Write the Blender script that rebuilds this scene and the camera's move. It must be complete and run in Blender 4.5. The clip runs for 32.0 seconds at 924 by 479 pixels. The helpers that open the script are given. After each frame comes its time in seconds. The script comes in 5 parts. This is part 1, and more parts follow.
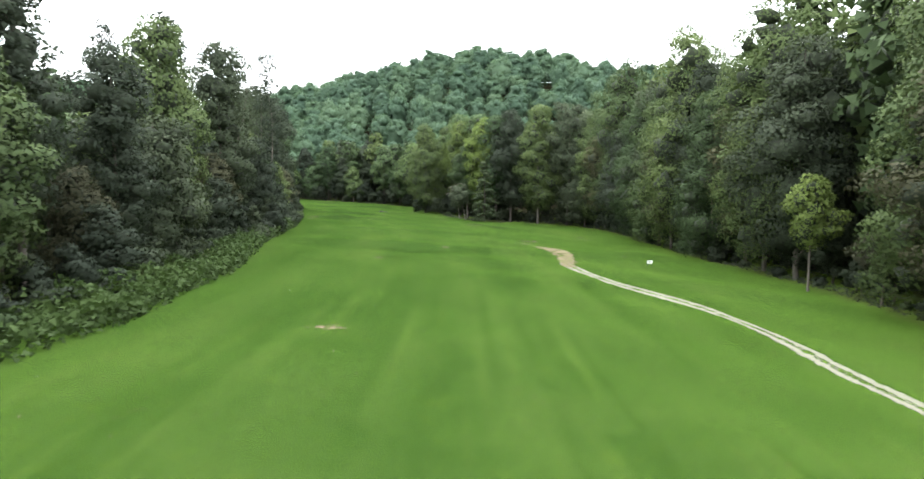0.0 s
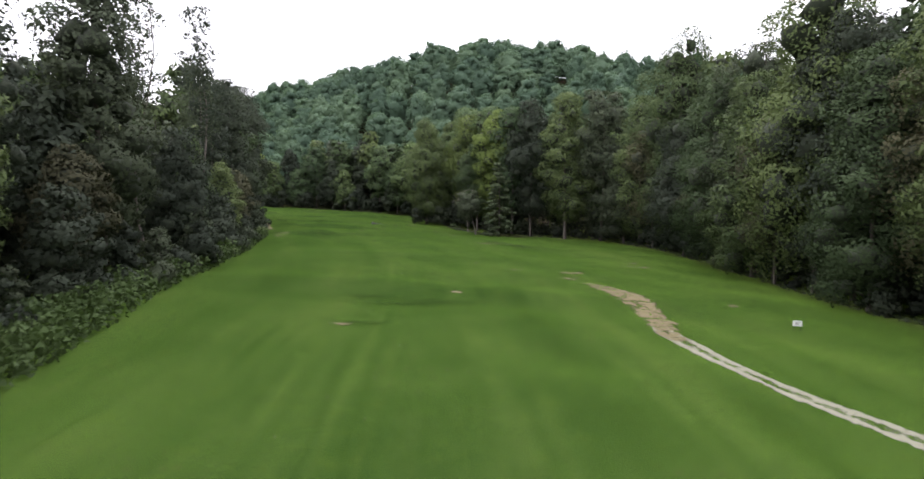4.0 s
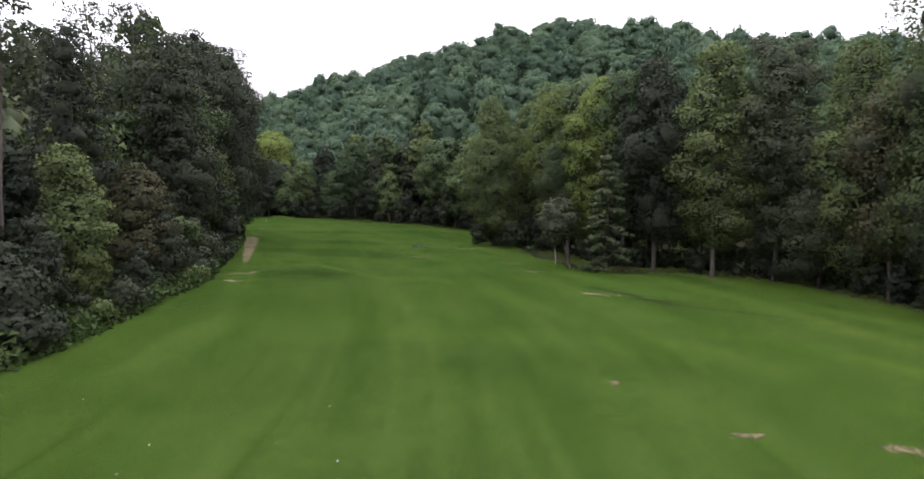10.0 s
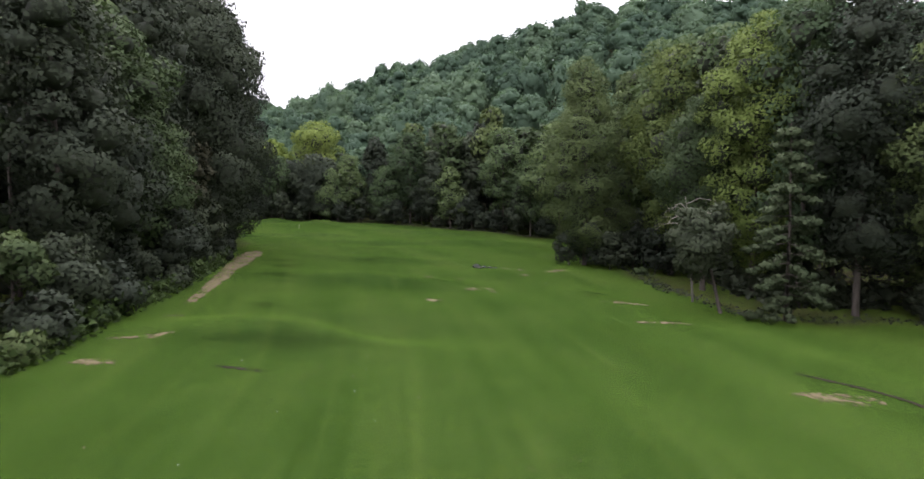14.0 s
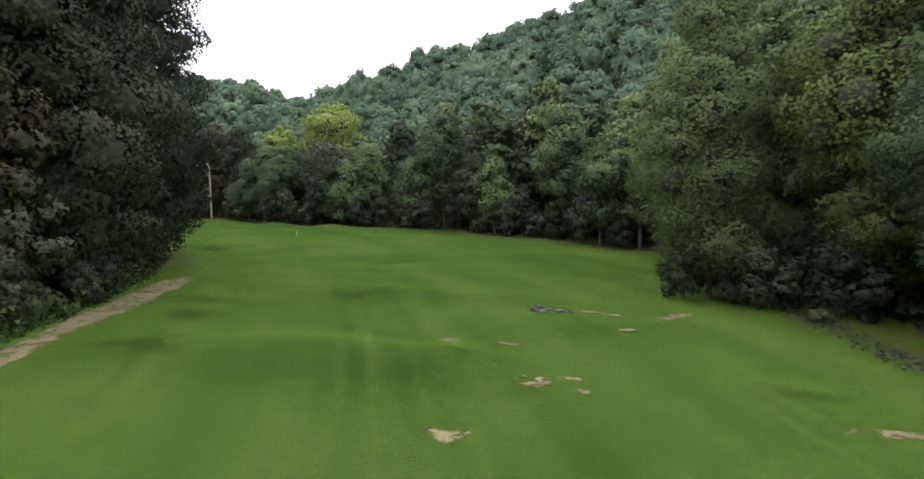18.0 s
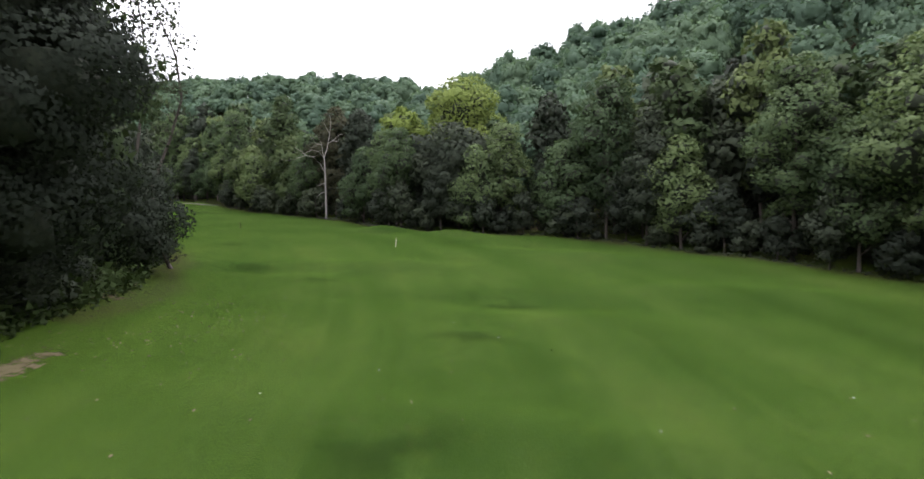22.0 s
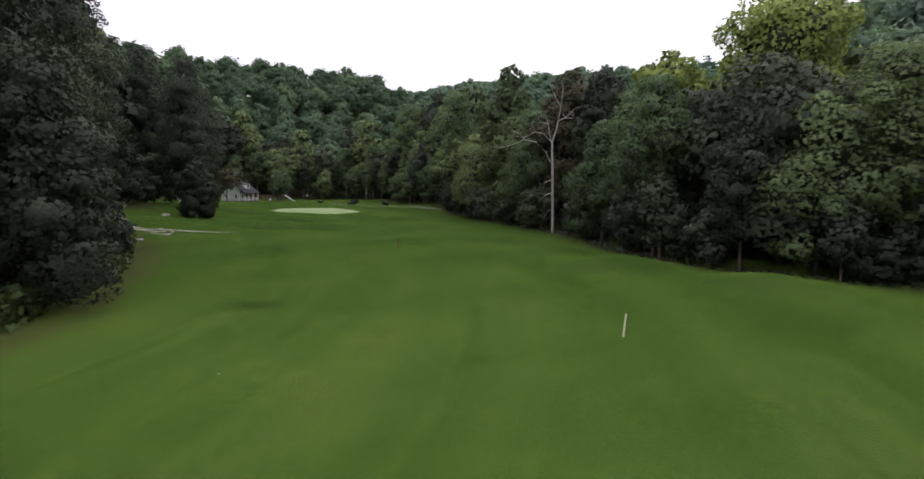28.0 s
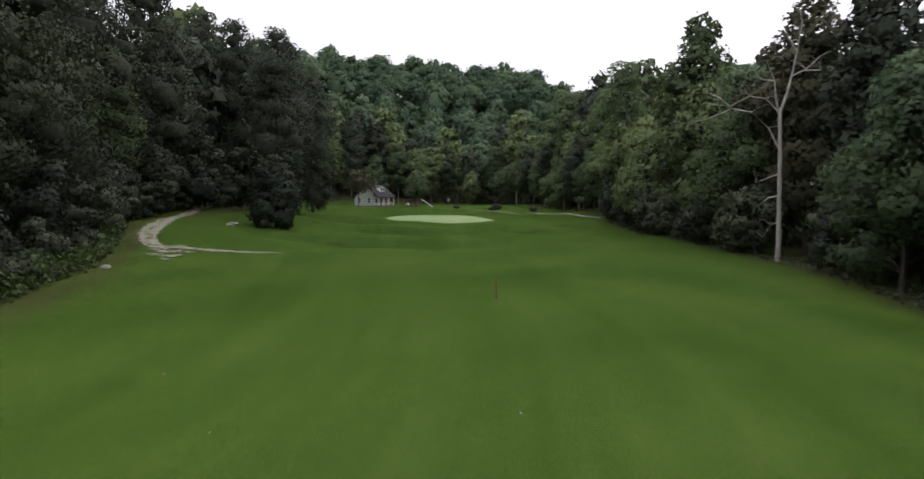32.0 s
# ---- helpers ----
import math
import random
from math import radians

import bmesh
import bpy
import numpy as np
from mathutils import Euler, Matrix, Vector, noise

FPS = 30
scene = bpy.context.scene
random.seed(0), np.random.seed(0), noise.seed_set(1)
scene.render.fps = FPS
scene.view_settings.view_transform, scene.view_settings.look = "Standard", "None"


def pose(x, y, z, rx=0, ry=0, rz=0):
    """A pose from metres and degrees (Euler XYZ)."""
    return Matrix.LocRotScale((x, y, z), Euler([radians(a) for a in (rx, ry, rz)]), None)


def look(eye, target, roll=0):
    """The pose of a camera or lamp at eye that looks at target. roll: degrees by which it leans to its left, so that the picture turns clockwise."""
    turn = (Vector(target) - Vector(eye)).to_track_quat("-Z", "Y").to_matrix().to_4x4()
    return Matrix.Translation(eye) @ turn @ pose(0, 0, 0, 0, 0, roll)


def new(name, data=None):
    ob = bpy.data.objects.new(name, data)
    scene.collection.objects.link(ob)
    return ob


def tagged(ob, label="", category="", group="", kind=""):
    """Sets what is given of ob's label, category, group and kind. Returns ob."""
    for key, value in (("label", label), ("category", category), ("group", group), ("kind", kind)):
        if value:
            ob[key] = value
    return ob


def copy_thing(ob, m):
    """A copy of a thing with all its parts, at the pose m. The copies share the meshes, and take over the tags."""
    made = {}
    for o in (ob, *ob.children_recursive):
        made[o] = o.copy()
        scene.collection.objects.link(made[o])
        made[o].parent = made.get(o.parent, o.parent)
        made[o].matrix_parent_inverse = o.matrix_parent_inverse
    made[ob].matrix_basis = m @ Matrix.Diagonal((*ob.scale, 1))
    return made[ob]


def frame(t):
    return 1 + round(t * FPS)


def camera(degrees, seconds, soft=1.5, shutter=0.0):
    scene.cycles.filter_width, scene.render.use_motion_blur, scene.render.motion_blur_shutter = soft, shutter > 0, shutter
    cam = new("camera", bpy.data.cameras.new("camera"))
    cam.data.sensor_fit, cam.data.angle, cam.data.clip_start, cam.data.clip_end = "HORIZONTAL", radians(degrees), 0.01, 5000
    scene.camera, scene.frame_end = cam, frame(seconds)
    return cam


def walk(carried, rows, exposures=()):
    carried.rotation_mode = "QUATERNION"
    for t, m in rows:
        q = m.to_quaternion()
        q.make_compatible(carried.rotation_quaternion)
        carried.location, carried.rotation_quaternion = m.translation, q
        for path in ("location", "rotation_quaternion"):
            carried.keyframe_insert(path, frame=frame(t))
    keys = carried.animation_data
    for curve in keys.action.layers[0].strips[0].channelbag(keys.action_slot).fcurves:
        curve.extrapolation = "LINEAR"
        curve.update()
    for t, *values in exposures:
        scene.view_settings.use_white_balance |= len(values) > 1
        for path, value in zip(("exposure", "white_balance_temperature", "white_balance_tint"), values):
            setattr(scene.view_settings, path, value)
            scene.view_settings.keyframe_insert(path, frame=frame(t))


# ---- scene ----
cam = camera(68.4, 32.0, soft=1.5, shutter=0.6)
METRES, EYE, TILT, LEAN, TURN = 250.0, 8.0, -1.3, 3.1, 0.0
ROWS = [
    (0.0, 0.0, 0.0, 0.0, 0.24, -4.36, -3.12),
    (0.5, -0.0008, 0.0156, 0.0003, 0.26, -4.3, -3.12),
    (1.0, -0.0016, 0.0314, 0.0007, 0.27, -4.23, -3.11),
    (1.5, -0.0024, 0.0476, 0.001, 0.27, -4.18, -3.13),
    (2.0, -0.0032, 0.0634, 0.0014, 0.29, -4.13, -3.08),
    (2.5, -0.0041, 0.0792, 0.0016, 0.3, -4.1, -3.07),
    (3.0, -0.005, 0.0951, 0.0018, 0.31, -4.07, -3.05),
    (3.5, -0.0058, 0.111, 0.002, 0.34, -4.05, -3.02),
    (5.5, -0.0093, 0.1761, 0.0027, 1.03, -3.94, -3.01),
    (6.0, -0.0102, 0.1926, 0.0029, 1.37, -3.92, -3.02),
    (6.5, -0.011, 0.2091, 0.003, 1.7, -3.89, -3.02),
    (7.0, -0.0118, 0.2255, 0.0033, 2.32, -3.9, -3.02),
    (7.5, -0.0126, 0.242, 0.0035, 3.09, -3.9, -3.1),
    (8.0, -0.0135, 0.2584, 0.0037, 3.43, -3.87, -3.08),
    (8.5, -0.0147, 0.2746, 0.0039, 4.27, -3.89, -3.12),
    (9.0, -0.0158, 0.2907, 0.004, 4.77, -3.89, -3.12),
    (9.5, -0.0171, 0.3068, 0.004, 5.29, -3.89, -3.11),
    (10.0, -0.0186, 0.3228, 0.0039, 5.96, -3.9, -3.12),
    (10.5, -0.0202, 0.3389, 0.0041, 7.08, -3.96, -3.18),
    (11.0, -0.0219, 0.3549, 0.004, 7.44, -3.95, -3.1),
    (11.5, -0.0238, 0.3709, 0.004, 7.8, -3.97, -3.13),
    (12.0, -0.0258, 0.3868, 0.0037, 8.7, -3.99, -3.13),
    (12.5, -0.0279, 0.4028, 0.0036, 9.67, -4.01, -3.18),
    (13.0, -0.0301, 0.4186, 0.0034, 10.66, -4.03, -3.19),
    (13.5, -0.0326, 0.4343, 0.003, 11.24, -4.05, -3.21),
    (14.0, -0.0354, 0.45, 0.0024, 12.06, -4.1, -3.22),
    (14.5, -0.0382, 0.4656, 0.0021, 12.59, -4.12, -3.21),
    (16.5, -0.0511, 0.5269, 0.0008, 13.58, -4.18, -2.87),
    (17.0, -0.055, 0.5425, 0.0002, 14.01, -4.17, -2.86),
    (17.5, -0.0589, 0.558, -0.0003, 14.71, -4.2, -2.89),
    (18.0, -0.0629, 0.5735, -0.0009, 15.88, -4.24, -2.93),
    (18.5, -0.0672, 0.5889, -0.0014, 17.38, -4.31, -2.98),
    (19.0, -0.0716, 0.6043, -0.0019, 19.26, -4.37, -3.04),
    (19.5, -0.0763, 0.6195, -0.0024, 20.73, -4.43, -3.11),
    (20.0, -0.0813, 0.6348, -0.0031, 22.11, -4.5, -3.14),
    (20.5, -0.0866, 0.6496, -0.0038, 23.28, -4.53, -3.12),
    (21.0, -0.0919, 0.6641, -0.0042, 25.04, -4.62, -3.17),
    (21.5, -0.0974, 0.6786, -0.0044, 27.31, -4.75, -3.23),
    (22.0, -0.1033, 0.6929, -0.0047, 28.94, -4.84, -3.23),
    (22.5, -0.1094, 0.7069, -0.0051, 30.64, -4.9, -3.2),
    (23.0, -0.1161, 0.7207, -0.0054, 32.2, -5.0, -3.23),
    (23.5, -0.1233, 0.7343, -0.0059, 33.89, -5.04, -3.2),
    (24.0, -0.1306, 0.7476, -0.0063, 35.68, -5.12, -3.16),
    (24.5, -0.1384, 0.7609, -0.0066, 37.78, -5.2, -3.18),
    (25.0, -0.1468, 0.7739, -0.0069, 39.7, -5.28, -3.18),
    (25.5, -0.1553, 0.7866, -0.0071, 41.26, -5.35, -3.13),
    (27.5, -0.1854, 0.8277, -0.0078, 49.96, -5.76, -3.06),
    (28.0, -0.1959, 0.8391, -0.0089, 51.67, -5.81, -3.0),
    (28.5, -0.2068, 0.8502, -0.0099, 53.52, -5.86, -2.93),
    (29.0, -0.2178, 0.8611, -0.0107, 56.03, -5.92, -2.9),
    (29.5, -0.2293, 0.8715, -0.0112, 58.25, -5.97, -2.88),
    (30.0, -0.2411, 0.8814, -0.0117, 59.82, -5.98, -2.8),
    (30.5, -0.253, 0.8905, -0.0121, 61.0, -6.0, -2.71),
    (31.0, -0.2651, 0.8993, -0.0126, 62.49, -6.03, -2.64),
    (31.5, -0.2773, 0.9077, -0.0131, 63.81, -6.05, -2.57),
    (32.0, -0.2897, 0.9157, -0.0136, 65.58, -6.07, -2.52),
]
walk(cam, [(t, pose(0, 0, EYE, TILT, LEAN, TURN) @ pose(METRES * x, METRES * y, METRES * z, 90 + pitch, roll, yaw)) for t, x, y, z, yaw, pitch, roll in ROWS],
     [(0.0, 0.74, 6340, 6), (1.5, 0.33, 6340, 12), (3.5, 0.00, 6340, 18), (6.0, -0.24, 6340, 22), (9.0, -0.25, 6340, 22), (13.0, -0.17, 6340, 22), (19.0, 0.06, 6340, 18),
      (22.0, -0.07, 6340, 19), (25.0, -0.50, 6340, 21), (28.0, -0.66, 6340, 22), (32.0, -0.68, 6340, 21)])

# ---------------------------------------------------------------- light
world = bpy.data.worlds.new("overcast_sky")
scene.world = world
world.use_nodes = True
wn = world.node_tree.nodes
wl = world.node_tree.links
wn.clear()
SUN_EL, SUN_AZ = 64.0, -28.0
sky = wn.new("ShaderNodeTexSky")
sky.sky_type = 'NISHITA'
sky.sun_disc = False
sky.sun_elevation = radians(SUN_EL)
sky.sun_rotation = radians(SUN_AZ)
sky.dust_density = 4.0
sky_gain = wn.new("ShaderNodeVectorMath")
sky_gain.operation = 'SCALE'
sky_gain.inputs["Scale"].default_value = 0.12
wl.new(sky.outputs[0], sky_gain.inputs[0])
cloud = wn.new("ShaderNodeMixRGB")
cloud.inputs[0].default_value = 0.86
# an overcast sky, brightest overhead
height = wn.new("ShaderNodeSeparateXYZ")
wl.new(wn.new("ShaderNodeTexCoord").outputs["Generated"], height.inputs[0])
lift = wn.new("ShaderNodeMath")
lift.operation, lift.use_clamp = 'MULTIPLY', True
lift.inputs[1].default_value = 1.0
wl.new(height.outputs["Z"], lift.inputs[0])
shade = wn.new("ShaderNodeMixRGB")
shade.inputs[1].default_value = (1.64, 1.65, 1.66, 1)
shade.inputs[2].default_value = (4.40, 4.48, 4.60, 1)
wl.new(lift.outputs[0], shade.inputs[0])
wl.new(shade.outputs[0], cloud.inputs[2])
wl.new(sky_gain.outputs[0], cloud.inputs[1])
back = wn.new("ShaderNodeBackground")
back.inputs["Strength"].default_value = 1.1
wl.new(cloud.outputs[0], back.inputs[0])
wout = wn.new("ShaderNodeOutputWorld")
wl.new(back.outputs[0], wout.inputs[0])

sun_data = bpy.data.lights.new("sun", 'SUN')
sun_data.energy = 1.2
sun_data.angle = radians(30)
sun_data.color = (1.0, 0.96, 0.88)
sun = new("sun", sun_data)
az = radians(SUN_AZ)
sun_dir = Vector((math.sin(az) * math.cos(radians(SUN_EL)), math.cos(az) * math.cos(radians(SUN_EL)), math.sin(radians(SUN_EL))))
sun.matrix_world = look(sun_dir * 100, (0, 0, 0))


# ---------------------------------------------------------------- materials
def material(name):
    m = bpy.data.materials.new(name)
    m.use_nodes = True
    nt = m.node_tree
    return m, nt, nt.nodes, nt.links, nt.nodes["Principled BSDF"]


def noise_node(nt, scale, detail=4, rough=0.55, vec=None):
    n = nt.nodes.new("ShaderNodeTexNoise")
    n.inputs["Scale"].default_value = scale
    n.inputs["Detail"].default_value = detail
    n.inputs["Roughness"].default_value = rough
    if vec is not None:
        nt.links.new(vec, n.inputs["Vector"])
    return n.outputs["Fac"]


def ramp(nt, fac, stops):
    r = nt.nodes.new("ShaderNodeValToRGB")
    els = r.color_ramp.elements
    while len(els) < len(stops):
        els.new(0.5)
    for e, (p, c) in zip(els, stops):
        e.position, e.color = p, (*c, 1)
    nt.links.new(fac, r.inputs[0])
    return r.outputs[0]


def mix(nt, fac, a, b, mode='MIX'):
    n = nt.nodes.new("ShaderNodeMixRGB")
    n.blend_type = mode
    for sock, v in zip(n.inputs, (fac, a, b)):
        if isinstance(v, (int, float)):
            sock.default_value = v
        elif isinstance(v, tuple):
            sock.default_value = (*v, 1)
        else:
            nt.links.new(v, sock)
    return n.outputs[0]


def math_node(nt, op, a, b=0.0, clamp=False):
    n = nt.nodes.new("ShaderNodeMath")
    n.operation, n.use_clamp = op, clamp
    for sock, v in zip(n.inputs, (a, b)):
        if isinstance(v, (int, float)):
            sock.default_value = v
        else:
            nt.links.new(v, sock)
    return n.outputs[0]


def span(nt, fac, lo, hi, a=0.0, b=1.0):
    n = nt.nodes.new("ShaderNodeMapRange")
    n.interpolation_type = 'SMOOTHSTEP'
    nt.links.new(fac, n.inputs[0])
    for s, v in zip(n.inputs[1:5], (lo, hi, a, b)):
        s.default_value = v
    return n.outputs[0]


def position(nt, scale=(1, 1, 1), turn=0.0):
    g = nt.nodes.new("ShaderNodeNewGeometry")
    m = nt.nodes.new("ShaderNodeMapping")
    m.inputs["Scale"].default_value = scale
    m.inputs["Rotation"].default_value = (0, 0, radians(turn))
    nt.links.new(g.outputs["Position"], m.inputs["Vector"])
    return m.outputs[0]


def bump(nt, bsdf, height, strength, distance):
    b = nt.nodes.new("ShaderNodeBump")
    b.inputs["Strength"].default_value = strength
    b.inputs["Distance"].default_value = distance
    nt.links.new(height, b.inputs["Height"])
    nt.links.new(b.outputs[0], bsdf.inputs["Normal"])


def leaf_material(name, dark, mid, light, glow=0.22, per_tree="object"):
    """Foliage: each tree has its own green, each sprig varies about it, light passes through."""
    m, nt, nodes, links, bsdf = material(name)
    info = nodes.new("ShaderNodeObjectInfo")
    geo = nodes.new("ShaderNodeNewGeometry")
    patch = noise_node(nt, 0.28, 2, 0.5, position(nt))
    own = info.outputs["Random"]
    if per_tree != "object":
        tint = nodes.new("ShaderNodeAttribute")
        tint.attribute_name = per_tree
        own = tint.outputs["Fac"]
    pick = math_node(nt, 'ADD', math_node(nt, 'MULTIPLY', own, 0.56), math_node(nt, 'MULTIPLY', geo.outputs["Random Per Island"], 0.13 if per_tree == "object" else 0.10))
    pick = math_node(nt, 'ADD', pick, math_node(nt, 'MULTIPLY', patch, 0.46))
    col = ramp(nt, pick, [(0.08, dark), (0.5, mid), (1.0, light)])
    links.new(col, bsdf.inputs["Base Color"])
    bsdf.inputs["Roughness"].default_value = 0.6
    bsdf.inputs["Specular IOR Level"].default_value = 0.05
    tr = nodes.new("ShaderNodeBsdfTranslucent")
    links.new(mix(nt, 1.0, col, (1.0, 1.08, 0.78), 'MULTIPLY'), tr.inputs["Color"])
    ms = nodes.new("ShaderNodeMixShader")
    ms.inputs[0].default_value = glow
    links.new(bsdf.outputs[0], ms.inputs[1])
    links.new(tr.outputs[0], ms.inputs[2])
    links.new(ms.outputs[0], nodes["Material Output"].inputs["Surface"])
    return m


LEAF = leaf_material("leaves_green", (0.028, 0.044, 0.023), (0.058, 0.084, 0.038), (0.122, 0.156, 0.058))
LEAF_OLIVE = leaf_material("leaves_olive_green", (0.038, 0.056, 0.024), (0.084, 0.114, 0.038), (0.170, 0.214, 0.054))
LEAF_FOOT = leaf_material("leaves_soft_green", (0.039, 0.062, 0.035), (0.079, 0.116, 0.056), (0.148, 0.194, 0.080), 0.34)
# Dark green, lowered further to carry shade that the thin crowns lack.
LEAF_DARK_SHADED = leaf_material("leaves_dark_shaded", (0.022, 0.028, 0.021), (0.039, 0.049, 0.034), (0.074, 0.090, 0.052))
LEAF_YELLOW = leaf_material("leaves_yellow_green", (0.060, 0.090, 0.030), (0.112, 0.154, 0.044), (0.185, 0.236, 0.060))
LEAF_BRIGHT = leaf_material("leaves_bright_yellow_green", (0.120, 0.165, 0.036), (0.145, 0.195, 0.044), (0.175, 0.225, 0.055))
LEAF_WEED = leaf_material("weed_leaves", (0.028, 0.046, 0.017), (0.048, 0.074, 0.025), (0.078, 0.108, 0.034))
LEAF_RUST = leaf_material("leaves_turning", (0.036, 0.036, 0.024), (0.058, 0.058, 0.034), (0.088, 0.086, 0.046))
LEAF_NEEDLE = leaf_material("needles", (0.030, 0.042, 0.026), (0.058, 0.078, 0.041), (0.096, 0.114, 0.058), 0.15)
# Bluer, paler greens put distance haze into the hill leaves' colour.
LEAF_HILL_HAZED = leaf_material("leaves_hill_hazed", (0.050, 0.084, 0.060), (0.082, 0.130, 0.086), (0.126, 0.184, 0.110), 0.38, "tint")
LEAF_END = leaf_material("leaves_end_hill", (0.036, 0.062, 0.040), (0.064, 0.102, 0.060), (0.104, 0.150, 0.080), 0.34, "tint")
LEAF_SIDE = leaf_material("leaves_side", (0.031, 0.041, 0.029), (0.061, 0.079, 0.048), (0.118, 0.140, 0.070), 0.3, "tint")


def bark_material(name, a, b):
    m, nt, nodes, links, bsdf = material(name)
    f = noise_node(nt, 1.6, 6, 0.7, position(nt, (3, 3, 0.7)))
    links.new(ramp(nt, f, [(0.3, a), (0.7, b)]), bsdf.inputs["Base Color"])
    bsdf.inputs["Roughness"].default_value = 0.9
    bump(nt, bsdf, f, 0.6, 0.03)
    return m


# Near-black colour of the crown cores, painted as shade behind the leaves.
SHADE = bark_material("painted_crown_shade", (0.012, 0.017, 0.008), (0.028, 0.039, 0.016))
BARK = bark_material("bark_grey_brown", (0.042, 0.034, 0.027), (0.12, 0.102, 0.084))
BARK_DEAD = bark_material("bark_weathered", (0.15, 0.138, 0.122), (0.34, 0.32, 0.285))
BARK_PALE = bark_material("bark_pale", (0.14, 0.125, 0.105), (0.34, 0.31, 0.27))


def ground_material():
    m, nt, nodes, links, bsdf = material("mown_grass_forest_floor_and_edge_shade")
    pos = position(nt)
    lane = nodes.new("ShaderNodeAttribute")
    lane.attribute_name = "lane"
    wide, narrow = nodes.new("ShaderNodeMapping"), nodes.new("ShaderNodeMapping")
    for q, s in ((wide, (0.24, 0.012, 0)), (narrow, (1.5, 0.035, 0))):
        q.inputs["Scale"].default_value = s
        links.new(lane.outputs["Vector"], q.inputs["Vector"])
    along = wide.outputs[0]
    big = noise_node(nt, 0.035, 3, 0.5, pos)
    midn = noise_node(nt, 0.22, 5, 0.6, pos)
    fine = noise_node(nt, 2.6, 5, 0.7, pos)
    streak = noise_node(nt, 1.0, 3, 0.5, along)
    patchy = noise_node(nt, 0.075, 5, 0.65, position(nt, (1.3, 0.5, 1), 12))
    blend = math_node(nt, 'ADD', math_node(nt, 'MULTIPLY', big, 0.14), math_node(nt, 'MULTIPLY', midn, 0.18))
    blend = math_node(nt, 'ADD', blend, math_node(nt, 'MULTIPLY', streak, 0.34))
    blend = math_node(nt, 'ADD', blend, math_node(nt, 'MULTIPLY', patchy, 0.34))
    col = ramp(nt, blend, [(0.38, (0.014, 0.030, 0.007)), (0.46, (0.022, 0.045, 0.010)), (0.54, (0.034, 0.059, 0.014)), (0.64, (0.051, 0.074, 0.018))])
    col = mix(nt, span(nt, fine, 0.28, 0.76, 0.0, 0.52), col, (0.014, 0.032, 0.005))
    tuft = noise_node(nt, 0.95, 3, 0.6, pos)
    col = mix(nt, span(nt, tuft, 0.54, 0.72, 0.0, 0.30), col, (0.014, 0.030, 0.006))
    col = mix(nt, span(nt, tuft, 0.44, 0.28, 0.0, 0.22), col, (0.051, 0.080, 0.012))
    swath = noise_node(nt, 1.0, 4, 0.6, narrow.outputs[0])
    col = mix(nt, span(nt, swath, 0.50, 0.72, 0.0, 0.22), col, (0.060, 0.090, 0.018))
    col = mix(nt, span(nt, swath, 0.48, 0.28, 0.0, 0.55), col, (0.014, 0.032, 0.006))
    speck = noise_node(nt, 3.1, 2, 0.5, pos)
    rare = noise_node(nt, 0.11, 2, 0.5, pos)
    dry = math_node(nt, 'MULTIPLY', span(nt, speck, 0.60, 0.72), span(nt, rare, 0.52, 0.66))
    col = mix(nt, math_node(nt, 'MULTIPLY', dry, 0.22), col, (0.120, 0.102, 0.045))
    a = nodes.new("ShaderNodeAttribute")
    a.attribute_name = "woods"
    edge = math_node(nt, 'ADD', a.outputs["Fac"], math_node(nt, 'MULTIPLY', math_node(nt, 'SUBTRACT', midn, 0.5), 0.7))
    litter = ramp(nt, fine, [(0.3, (0.015, 0.012, 0.008)), (0.55, (0.032, 0.025, 0.016)), (0.8, (0.060, 0.047, 0.030))])
    floor = mix(nt, span(nt, midn, 0.45, 0.62, 0.0, 0.7), litter, (0.026, 0.039, 0.013))
    # Litter and thin turf, which beside the woods also carry painted shade.
    col = mix(nt, span(nt, edge, 0.40, 0.66), col, floor)
    links.new(col, bsdf.inputs["Base Color"])
    bsdf.inputs["Roughness"].default_value = 0.95
    bsdf.inputs["Specular IOR Level"].default_value = 0.0
    bsdf.inputs["Sheen Weight"].default_value = 0.72
    bsdf.inputs["Sheen Roughness"].default_value = 0.15
    bsdf.inputs["Sheen Tint"].default_value = (0.34, 0.58, 0.07, 1)
    blade = noise_node(nt, 9.0, 6, 0.75, pos)
    bump(nt, bsdf, math_node(nt, 'ADD', blade, math_node(nt, 'MULTIPLY', midn, 1.4)), 0.7, 0.08)
    return m


GROUND = ground_material()


